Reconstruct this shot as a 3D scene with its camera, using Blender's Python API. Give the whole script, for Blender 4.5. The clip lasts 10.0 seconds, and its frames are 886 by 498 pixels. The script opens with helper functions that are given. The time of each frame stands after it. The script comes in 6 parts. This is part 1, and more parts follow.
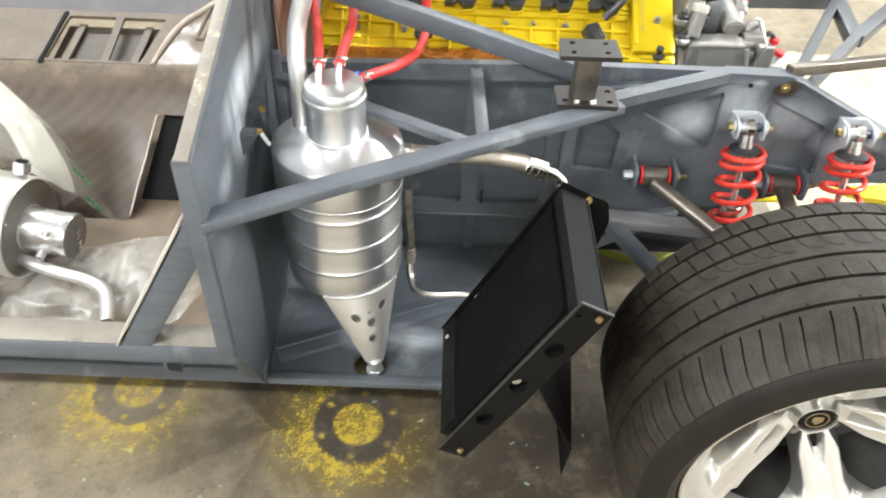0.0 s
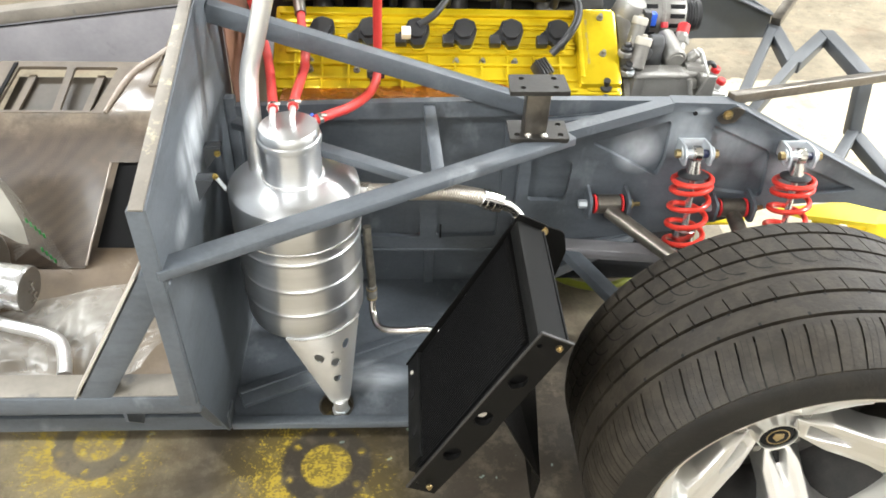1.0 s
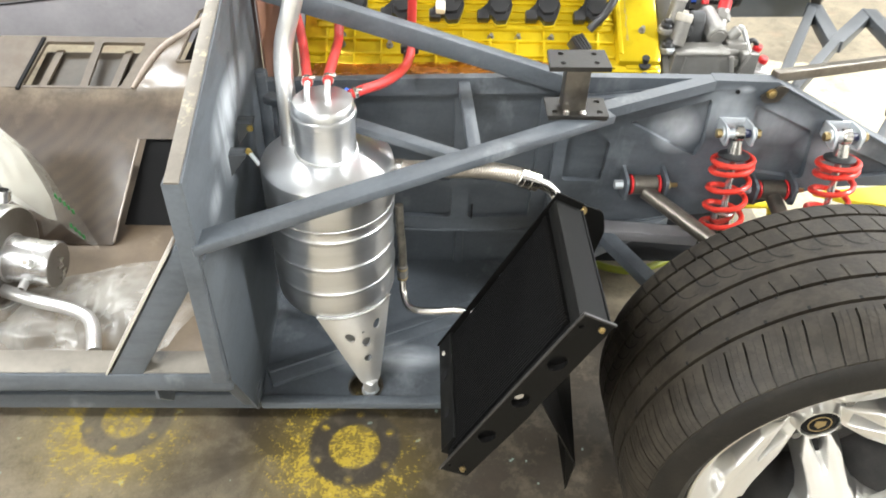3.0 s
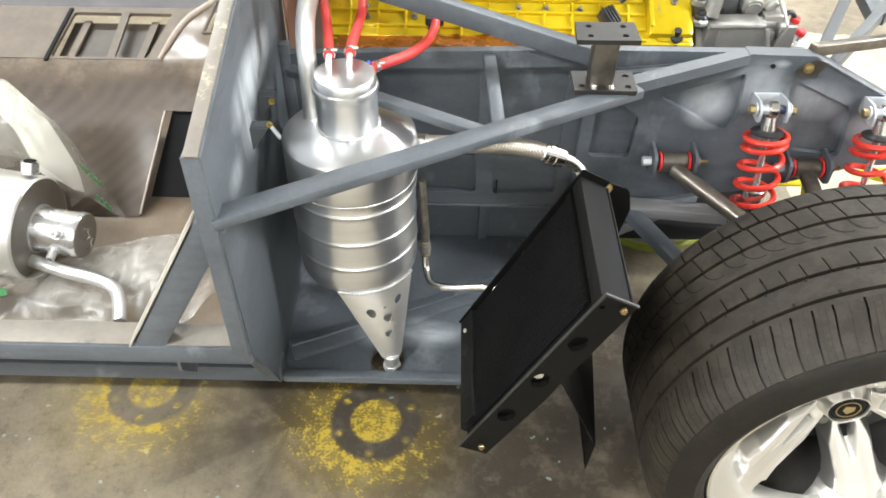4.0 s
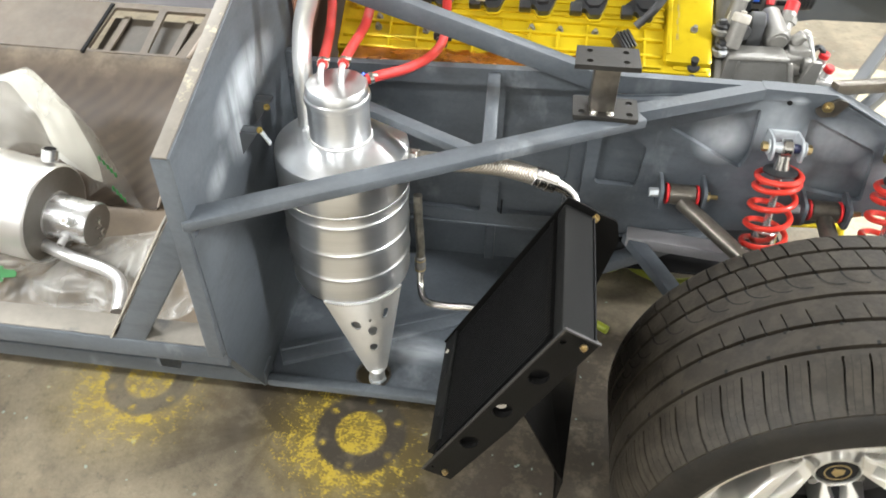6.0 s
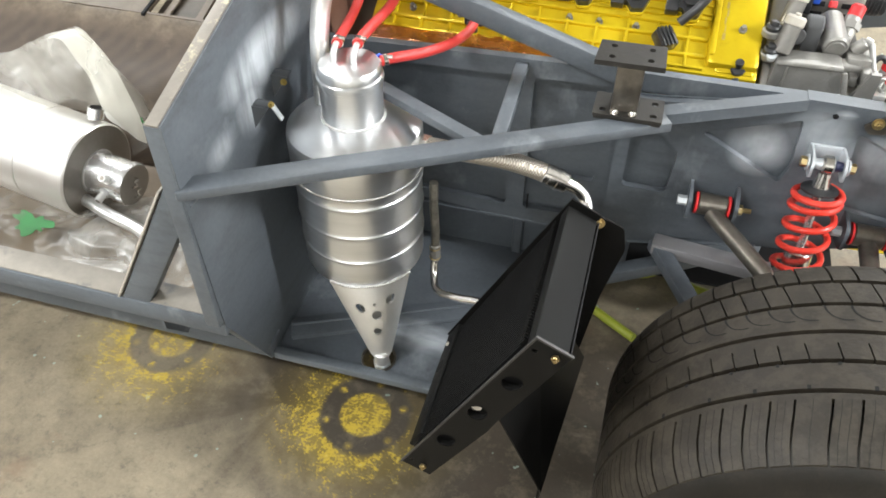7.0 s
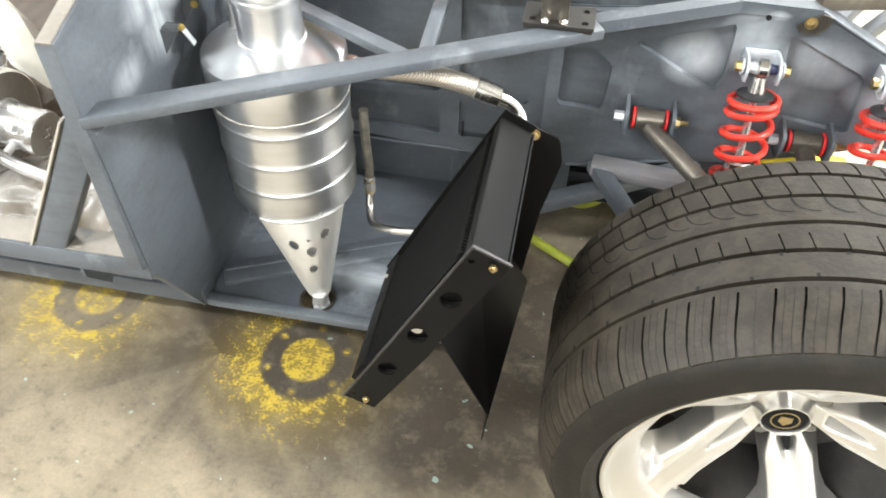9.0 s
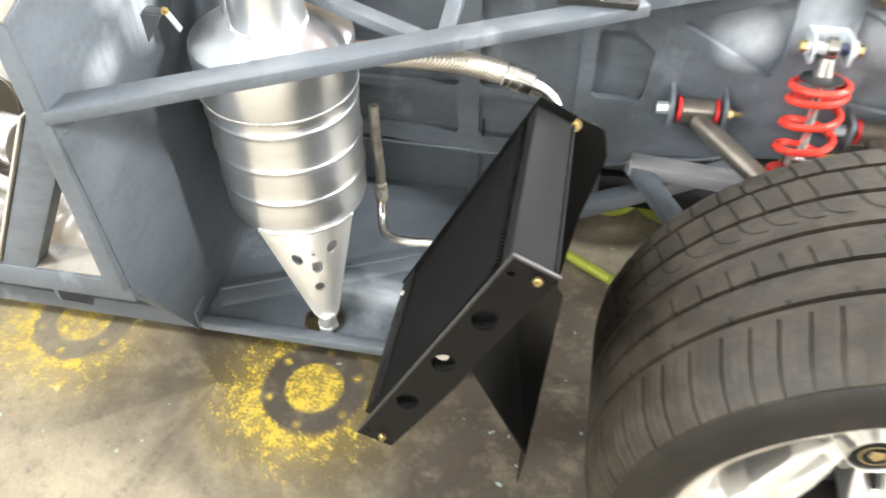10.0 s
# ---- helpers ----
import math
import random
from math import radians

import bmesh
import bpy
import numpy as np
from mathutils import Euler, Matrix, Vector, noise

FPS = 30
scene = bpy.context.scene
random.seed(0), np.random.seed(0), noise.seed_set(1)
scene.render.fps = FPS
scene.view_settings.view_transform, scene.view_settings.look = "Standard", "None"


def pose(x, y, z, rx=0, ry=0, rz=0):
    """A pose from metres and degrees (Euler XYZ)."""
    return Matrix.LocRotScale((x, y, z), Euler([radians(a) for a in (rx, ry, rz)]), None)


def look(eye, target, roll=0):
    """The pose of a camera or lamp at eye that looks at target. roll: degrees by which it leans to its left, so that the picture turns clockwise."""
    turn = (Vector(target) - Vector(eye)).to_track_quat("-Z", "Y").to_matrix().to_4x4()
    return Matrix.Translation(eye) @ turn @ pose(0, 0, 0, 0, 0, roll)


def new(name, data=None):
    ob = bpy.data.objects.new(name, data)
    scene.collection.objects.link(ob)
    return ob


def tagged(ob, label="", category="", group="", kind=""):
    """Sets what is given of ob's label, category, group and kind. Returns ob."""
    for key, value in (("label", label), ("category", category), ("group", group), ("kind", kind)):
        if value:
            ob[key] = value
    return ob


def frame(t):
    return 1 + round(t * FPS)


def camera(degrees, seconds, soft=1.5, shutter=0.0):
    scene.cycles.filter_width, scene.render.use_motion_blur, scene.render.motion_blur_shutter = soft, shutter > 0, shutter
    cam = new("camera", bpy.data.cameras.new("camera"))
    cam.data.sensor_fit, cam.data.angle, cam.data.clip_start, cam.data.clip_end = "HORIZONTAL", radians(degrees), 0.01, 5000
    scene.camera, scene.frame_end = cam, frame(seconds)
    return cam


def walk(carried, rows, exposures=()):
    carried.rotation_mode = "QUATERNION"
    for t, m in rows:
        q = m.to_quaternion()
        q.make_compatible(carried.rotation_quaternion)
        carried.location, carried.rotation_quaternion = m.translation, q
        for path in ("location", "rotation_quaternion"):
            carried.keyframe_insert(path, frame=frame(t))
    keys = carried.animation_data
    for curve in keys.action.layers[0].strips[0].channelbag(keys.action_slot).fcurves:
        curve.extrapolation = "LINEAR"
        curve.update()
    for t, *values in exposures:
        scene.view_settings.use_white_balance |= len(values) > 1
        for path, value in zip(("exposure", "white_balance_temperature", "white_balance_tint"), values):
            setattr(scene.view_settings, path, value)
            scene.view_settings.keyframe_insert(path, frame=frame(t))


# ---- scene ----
cam = camera(59.8, 10.0, soft=1.7, shutter=0.5)
METRES, EYE, TILT, LEAN, TURN = 0.75, 1.35, -38.0, -2.0, 0.0
PATH = [
    (0, (0.323, -0.91, 1.351), (0.335, 0.566, 0.001), 2.7),
    (0.5, (0.324, -0.914, 1.357), (0.413, 0.605, 0.058), 3.3),
    (1, (0.33, -0.915, 1.361), (0.433, 0.617, 0.079), 2.4),
    (1.5, (0.323, -0.919, 1.359), (0.427, 0.627, 0.095), 2.3),
    (2, (0.316, -0.913, 1.359), (0.408, 0.635, 0.096), 2.2),
    (2.5, (0.308, -0.912, 1.349), (0.403, 0.627, 0.075), 2.5),
    (3, (0.299, -0.902, 1.336), (0.362, 0.606, 0.024), 2.1),
    (3.2, (0.303, -0.898, 1.334), (0.351, 0.591, -0.001), 1.9),
    (4.3, (0.316, -0.886, 1.328), (0.294, 0.574, -0.039), 0.7),
    (4.5, (0.32, -0.889, 1.323), (0.31, 0.579, -0.036), 0.6),
    (5, (0.327, -0.898, 1.334), (0.322, 0.582, -0.011), -0.1),
    (5.2, (0.322, -0.899, 1.33), (0.307, 0.593, -0.001), -0.1),
    (6.3, (0.502, -0.826, 1.329), (0.228, 0.609, -0.036), 1.1),
    (6.5, (0.533, -0.811, 1.323), (0.198, 0.601, -0.053), 0.9),
    (7, (0.565, -0.793, 1.322), (0.172, 0.593, -0.066), 0.2),
    (7.5, (0.576, -0.785, 1.324), (0.163, 0.616, -0.042), 0.4),
    (8, (0.571, -0.788, 1.31), (0.171, 0.604, -0.069), -0.0),
    (8.5, (0.569, -0.797, 1.276), (0.223, 0.607, -0.107), -0.4),
    (9, (0.589, -0.799, 1.243), (0.338, 0.558, -0.205), 0.9),
    (9.5, (0.59, -0.794, 1.229), (0.367, 0.586, -0.202), 2.0),
    (10, (0.545, -0.705, 1.128), (0.275, 0.68, -0.289), -0.4),
]
walk(cam, [(t, look(eye, target, roll)) for t, eye, target, roll in PATH],
     [(0.0, 0.28), (3.2, 0.28), (5.2, 0.25), (6.3, 0.14), (8.4, 0.04), (9.0, 0.68), (9.5, 1.15), (10.0, 1.03)])
import itertools

# world, lamps and exposure
world = bpy.data.worlds.new("workshop_world")
scene.world = world
world.use_nodes = True
world.node_tree.nodes["Background"].inputs[0].default_value = (0.75, 0.82, 0.9, 1)
world.node_tree.nodes["Background"].inputs[1].default_value = 0.3


def area_lamp(name, at, target, sx, sy, watts, colour=(0.966, 0.985, 0.985)):
    data = bpy.data.lights.new(name, "AREA")
    data.shape, data.size, data.size_y, data.energy, data.color = "RECTANGLE", sx, sy, watts, colour
    ob = new(name, data)
    ob.matrix_world = look(at, target)
    return ob


TUBES = [(-1.5, -1.8, 150), (-3.6, -1.9, 120), (-1.4, 1.77, 70), (-3.2, 1.72, 75), (1.7, 3.3, 120), (3.6, 2.4, 120), (4.2, -0.5, 370), (0.6, -3.4, 85)]
for x, y, watts in TUBES:
    area_lamp("ceiling_lamp", (x, y, 3.14), (x, y, 0), 1.5, 0.18, watts)
# doorway out of view, added as a fill for the floor on the left
area_lamp("west_fill_daylight", (-4.95, -1.9, 1.55), (-0.2, -0.3, 0.2), 3.0, 2.6, 50, (1.0, 0.98, 0.94))
area_lamp("doorway_daylight", (4.9, 2.6, 1.6), (1.0, 1.6, 0.3), 2.6, 2.6, 90, (0.93, 0.97, 1.0))


# materials
def nodes_of(name):
    m = bpy.data.materials.new(name)
    m.use_nodes = True
    nt = m.node_tree
    return m, nt, nt.nodes["Principled BSDF"]


def add(nt, kind, **values):
    n = nt.nodes.new(kind)
    for key, v in values.items():
        n.inputs[key].default_value = v
    return n


def ramp(nt, source, stops):
    n = nt.nodes.new("ShaderNodeValToRGB")
    els = n.color_ramp.elements
    while len(els) < len(stops):
        els.new(0.5)
    for e, (p, c) in zip(els, stops):
        e.position, e.color = p, (*c, 1) if len(c) == 3 else (c[0], c[0], c[0], 1)
    nt.links.new(source, n.inputs[0])
    return n.outputs[0]


def mix(nt, fac, a, b, mode="MIX"):
    n = nt.nodes.new("ShaderNodeMix")
    n.data_type, n.blend_type = "RGBA", mode
    for sock, v in ((n.inputs[0], fac), (n.inputs[6], a), (n.inputs[7], b)):
        if isinstance(v, (int, float)):
            sock.default_value = v
        elif isinstance(v, tuple):
            sock.default_value = (*v, 1)
        else:
            nt.links.new(v, sock)
    return n.outputs[2]


def coords(nt, scale=(1, 1, 1)):
    c = nt.nodes.new("ShaderNodeTexCoord")
    m = nt.nodes.new("ShaderNodeMapping")
    m.inputs["Scale"].default_value = scale
    nt.links.new(c.outputs["Object"], m.inputs[0])
    return m.outputs[0]


def noise_out(nt, vec, scale, detail=4, rough=0.6):
    n = add(nt, "ShaderNodeTexNoise", Scale=scale, Detail=detail, Roughness=rough)
    nt.links.new(vec, n.inputs["Vector"])
    return n.outputs[0]


def surf(name, c1, c2, rough=0.5, metal=0.0, scale=6, fine=90, bump=0.15, spread=0.12, stretch=(1, 1, 1), wear=None, spec=0.5):
    """Two tones mixed by a broad and a fine noise; roughness and relief follow them. wear: a third tone and how much of it."""
    m, nt, b = nodes_of(name)
    vec = coords(nt, stretch)
    broad, grain = noise_out(nt, vec, scale, 5), noise_out(nt, vec, fine, 3)
    col = mix(nt, ramp(nt, broad, [(0.32, (0.0,)), (0.7, (1.0,))]), c1, c2)
    col = mix(nt, 0.35, col, mix(nt, grain, c1, c2))
    if wear:
        patch = noise_out(nt, vec, scale * 1.7, 6, 0.7)
        col = mix(nt, ramp(nt, patch, [(wear[1], (0.0,)), (wear[1] + 0.12, (wear[2],))]), col, wear[0])
    nt.links.new(col, b.inputs["Base Color"])
    rr = nt.nodes.new("ShaderNodeMapRange")
    rr.inputs["To Min"].default_value, rr.inputs["To Max"].default_value = max(rough - spread, 0.03), min(rough + spread, 1)
    nt.links.new(broad, rr.inputs[0])
    nt.links.new(rr.outputs[0], b.inputs["Roughness"])
    b.inputs["Metallic"].default_value = metal
    b.inputs["Specular IOR Level"].default_value = spec
    if bump:
        bp = add(nt, "ShaderNodeBump", Strength=bump, Distance=0.002)
        nt.links.new(grain, bp.inputs["Height"])
        nt.links.new(bp.outputs[0], b.inputs["Normal"])
    return m




# rubbed-back primer and painted arm-panel sheen: middle, reach and strength of each mark
CHALK_SHEEN = [((0, 0.16, 0.71), (0.05, 0.15, 0.055), 1.0), ((0, 0.1, 0.655), (0.05, 0.05, 0.06), 0.7), ((0, 0.0, 0.64), (0.05, 0.05, 0.03), 0.4),
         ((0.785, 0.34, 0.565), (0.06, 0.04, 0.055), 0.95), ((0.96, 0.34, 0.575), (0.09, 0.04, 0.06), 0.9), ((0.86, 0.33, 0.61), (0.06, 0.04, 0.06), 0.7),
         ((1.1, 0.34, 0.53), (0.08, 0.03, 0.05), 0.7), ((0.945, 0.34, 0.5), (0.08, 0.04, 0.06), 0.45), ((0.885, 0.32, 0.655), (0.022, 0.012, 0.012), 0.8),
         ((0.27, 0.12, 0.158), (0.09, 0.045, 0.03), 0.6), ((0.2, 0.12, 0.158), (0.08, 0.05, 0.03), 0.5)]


def primer():
    """Blue-grey primer with soft chalky rub marks, painted arm-panel sheen, fine scratches and specks."""
    m, nt, b = nodes_of("grey_primer")
    vec = coords(nt)
    broad, grain = noise_out(nt, vec, 4.5, 5), noise_out(nt, vec, 140, 3)
    col = mix(nt, ramp(nt, broad, [(0.3, (0.0,)), (0.7, (1.0,))]), (0.05, 0.058, 0.068), (0.092, 0.105, 0.119))
    brush = noise_out(nt, coords(nt, (0.8, 0.8, 3.2)), 7, 6, 0.68)
    col = mix(nt, ramp(nt, brush, [(0.36, (0.7,)), (0.52, (0.0,))]), col, (0.04, 0.045, 0.051))
    rub = noise_out(nt, coords(nt, (1.6, 1.2, 1.0)), 5.2, 5, 0.62)
    rub2 = noise_out(nt, coords(nt, (4, 4, 1.5)), 6, 5, 0.7)
    chalk_sheen = mix(nt, 1.0, ramp(nt, rub, [(0.6, (0.0,)), (0.8, (0.5,))]), ramp(nt, rub2, [(0.3, (0.35,)), (0.7, (1.0,))]), "MULTIPLY")
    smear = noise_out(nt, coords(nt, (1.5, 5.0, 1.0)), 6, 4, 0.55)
    for (px, py, pz), (rx, ry, rz), k in CHALK_SHEEN:
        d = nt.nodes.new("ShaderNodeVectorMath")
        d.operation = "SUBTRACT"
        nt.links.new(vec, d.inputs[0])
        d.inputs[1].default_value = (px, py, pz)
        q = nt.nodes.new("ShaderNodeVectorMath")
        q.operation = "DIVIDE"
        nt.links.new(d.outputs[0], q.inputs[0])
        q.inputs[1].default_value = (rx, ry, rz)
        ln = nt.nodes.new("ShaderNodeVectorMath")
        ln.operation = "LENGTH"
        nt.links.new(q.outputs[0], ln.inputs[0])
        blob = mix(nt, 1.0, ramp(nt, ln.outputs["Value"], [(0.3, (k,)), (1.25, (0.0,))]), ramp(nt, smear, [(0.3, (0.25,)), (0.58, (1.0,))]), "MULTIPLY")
        chalk_sheen = mix(nt, 1.0, chalk_sheen, blob, "LIGHTEN")
    col = mix(nt, chalk_sheen, col, (0.58, 0.62, 0.66))
    scr = noise_out(nt, coords(nt, (40, 40, 3)), 6, 3, 0.8)
    col = mix(nt, ramp(nt, scr, [(0.73, (0.0,)), (0.77, (0.35,))]), col, (0.5, 0.52, 0.54))
    nt.links.new(mix(nt, 0.18, col, mix(nt, grain, (0.05, 0.06, 0.075), (0.24, 0.27, 0.3))), b.inputs["Base Color"])
    nt.links.new(ramp(nt, broad, [(0.2, (0.36,)), (0.8, (0.58,))]), b.inputs["Roughness"])
    bp = add(nt, "ShaderNodeBump", Strength=0.07, Distance=0.002)
    nt.links.new(grain, bp.inputs["Height"])
    nt.links.new(bp.outputs[0], b.inputs["Normal"])
    return m


PRIMER = primer()
# a darker tone of the primer for far frame parts and tank lugs
PRIMER_FAR = surf("grey_primer_darker", (0.055, 0.061, 0.069), (0.09, 0.098, 0.106), 0.45, 0, 4, 100, 0.08)
BARE = surf("bare_steel_edge", (0.36, 0.335, 0.295), (0.5, 0.47, 0.41), 0.45, 0.0, 20, 150, 0.1)
FLAKE = surf("flaking_edge_paint", (0.17, 0.155, 0.135), (0.27, 0.245, 0.21), 0.45, 0.2, 16, 150, 0.3, wear=((0.55, 0.5, 0.34), 0.54, 0.9))
SILL = surf("dusty_sill_paint", (0.15, 0.135, 0.115), (0.29, 0.265, 0.225), 0.55, 0, 9, 120, 0.15, wear=((0.09, 0.092, 0.095), 0.56, 0.8))
ALU = surf("satin_aluminium", (0.80, 0.81, 0.82), (0.9, 0.91, 0.92), 0.27, 0.92, 5, 60, 0.0, 0.03, (1, 1, 5))


def spun():
    """Aluminium turned on a lathe: fine rings round the axis stretch the highlights upright."""
    m = surf("spun_aluminium", (0.7, 0.715, 0.73), (0.84, 0.85, 0.865), 0.33, 0.97, 5, 70, 0.0, 0.08, (1, 1, 9))
    nt = m.node_tree
    b = nt.nodes["Principled BSDF"]
    t = nt.nodes.new("ShaderNodeTangent")
    t.direction_type, t.axis = "RADIAL", "Z"
    nt.links.new(t.outputs[0], b.inputs["Tangent"])
    b.inputs["Anisotropic"].default_value, b.inputs["Anisotropic Rotation"].default_value = 0.5, 0.25
    return m


SPUN = spun()
SPARE = surf("bright_rolled_aluminium", (0.84, 0.83, 0.8), (0.93, 0.92, 0.9), 0.36, 0.85, 6, 80, 0.03, 0.08)
ALU_DULL = surf("dull_aluminium_sheet", (0.66, 0.66, 0.65), (0.8, 0.8, 0.79), 0.42, 0.85, 14, 160, 0.08)
# dull aluminium darkened: the end faces' dark reflections are put into the colour
END_PLATE = surf("end_plate_dark_reflection", (0.2, 0.185, 0.165), (0.34, 0.32, 0.29), 0.48, 0.7, 9, 120, 0.05)
WELD = surf("weld_bead", (0.5, 0.5, 0.49), (0.75, 0.75, 0.74), 0.38, 1, 60, 200, 0.3)
STEEL = surf("polished_steel", (0.6, 0.58, 0.55), (0.75, 0.73, 0.7), 0.22, 1, 15, 120, 0.05)
RAWSTEEL = surf("raw_mill_steel", (0.085, 0.075, 0.064), (0.22, 0.2, 0.17), 0.32, 0.75, 25, 150, 0.1)
ZINC = surf("zinc_plate", (0.5, 0.54, 0.57), (0.66, 0.69, 0.72), 0.35, 0.45, 30, 150, 0.05)
GOLD = surf("yellow_zinc_bolt", (0.36, 0.27, 0.13), (0.6, 0.48, 0.25), 0.33, 1, 40, 200, 0.05)
BLACKPC = surf("black_powder_coat", (0.0036, 0.0035, 0.0034), (0.0065, 0.0063, 0.006), 0.45, 0, 10, 500, 0.12, spec=0.1)
HEADER = surf("satin_black_header", (0.0045, 0.0046, 0.0044), (0.0085, 0.0086, 0.0083), 0.48, 0, 10, 300, 0.08, spec=0.11)
# a paler tone for the side plate's edges
LIP = surf("paler_black_edge", (0.012, 0.012, 0.0115), (0.04, 0.038, 0.036), 0.42, 0.0, 30, 300, 0.1)
CORE = surf("black_cooler_fins", (0.003, 0.003, 0.0035), (0.006, 0.006, 0.006), 0.6, 0, 10, 400, 0.2, spec=0.12)
RUBBER = surf("tyre_rubber", (0.0095, 0.0072, 0.0045), (0.021, 0.0162, 0.0102), 0.6, 0, 22, 160, 0.45, 0.12, wear=((0.05, 0.041, 0.029), 0.46, 0.36), spec=0.38)
RUBBER_IN = surf("tyre_wall_rubber", (0.0065, 0.0058, 0.0047), (0.0145, 0.0126, 0.0098), 0.58, 0, 14, 140, 0.3, 0.12, wear=((0.03, 0.025, 0.018), 0.5, 0.25), spec=0.26)
ALLOY = surf("silver_wheel_paint", (0.74, 0.735, 0.715), (0.82, 0.815, 0.795), 0.34, 0.95, 3, 300, 0.0, 0.03)
YELLOW = surf("yellow_candy_paint", (0.5, 0.345, 0.006), (0.74, 0.575, 0.02), 0.22, 0.4, 9, 60, 0.14, 0.06, wear=((0.36, 0.26, 0.012), 0.56, 0.6))
PRINT_GOLD = surf("worn_gold_print", (0.2, 0.14, 0.03), (0.34, 0.25, 0.06), 0.4, 0.2, 60, 200, 0.05)
COIL = surf("black_plastic", (0.012, 0.013, 0.014), (0.028, 0.028, 0.03), 0.4, 0, 20, 300, 0.12)
RED_HOSE = surf("red_silicone_hose", (0.42, 0.028, 0.026), (0.54, 0.046, 0.04), 0.42, 0, 12, 250, 0.08)
RED_SPRING = surf("red_spring_paint", (0.52, 0.025, 0.018), (0.66, 0.05, 0.03), 0.3, 0, 14, 200, 0.06)
RED_CAP = surf("red_plastic_cap", (0.5, 0.015, 0.02), (0.62, 0.03, 0.03), 0.4, 0, 20, 200, 0.05)
COPPER = surf("copper_heat_wrap", (0.5, 0.2, 0.1), (0.75, 0.38, 0.22), 0.26, 1.0, 30, 60, 0.9)
COPPER_DARK = surf("brown_bulkhead_panel", (0.2, 0.1, 0.07), (0.32, 0.18, 0.13), 0.45, 0.4, 9, 90, 0.2)
CASTING = surf("grey_cast_alloy", (0.2, 0.195, 0.183), (0.34, 0.33, 0.31), 0.45, 0.6, 14, 220, 0.3, wear=((0.1, 0.09, 0.075), 0.6, 0.5))
CAST_MID = surf("weathered_casting", (0.14, 0.135, 0.125), (0.26, 0.25, 0.23), 0.5, 0.5, 14, 220, 0.25)
SOOT = surf("grey_rubber_cover", (0.045, 0.047, 0.05), (0.07, 0.072, 0.075), 0.55, 0, 14, 220, 0.1)
MOUNT = surf("dark_scuffed_steel", (0.012, 0.0115, 0.0105), (0.034, 0.031, 0.027), 0.45, 0.0, 25, 150, 0.15, wear=((0.1, 0.088, 0.07), 0.62, 0.5), spec=0.3)
NAVY = surf("navy_bush", (0.012, 0.014, 0.04), (0.02, 0.024, 0.06), 0.35, 0, 20, 200, 0.05)
PIPE = surf("satin_aluminium_pipe", (0.7, 0.7, 0.695), (0.84, 0.84, 0.83), 0.36, 0.9, 12, 120, 0.1)
SMOKED = surf("smoked_window", (0.03, 0.025, 0.02), (0.09, 0.075, 0.056), 0.42, 0, 6, 90, 0.02, 0.05, spec=0.3)
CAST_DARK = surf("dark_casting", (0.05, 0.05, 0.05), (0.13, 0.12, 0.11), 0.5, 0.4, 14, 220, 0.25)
FIBRE = surf("tan_fibreglass_tub", (0.06, 0.046, 0.033), (0.15, 0.12, 0.088), 0.46, 0, 7, 70, 0.08, 0.1, wear=((0.09, 0.064, 0.044), 0.54, 0.6))
FIBRE.node_tree.nodes["Principled BSDF"].inputs["Coat Weight"].default_value = 0.06
FIBRE.node_tree.nodes["Principled BSDF"].inputs["Specular IOR Level"].default_value = 0.3
FIBRE.node_tree.nodes["Principled BSDF"].inputs["Coat Roughness"].default_value = 0.3


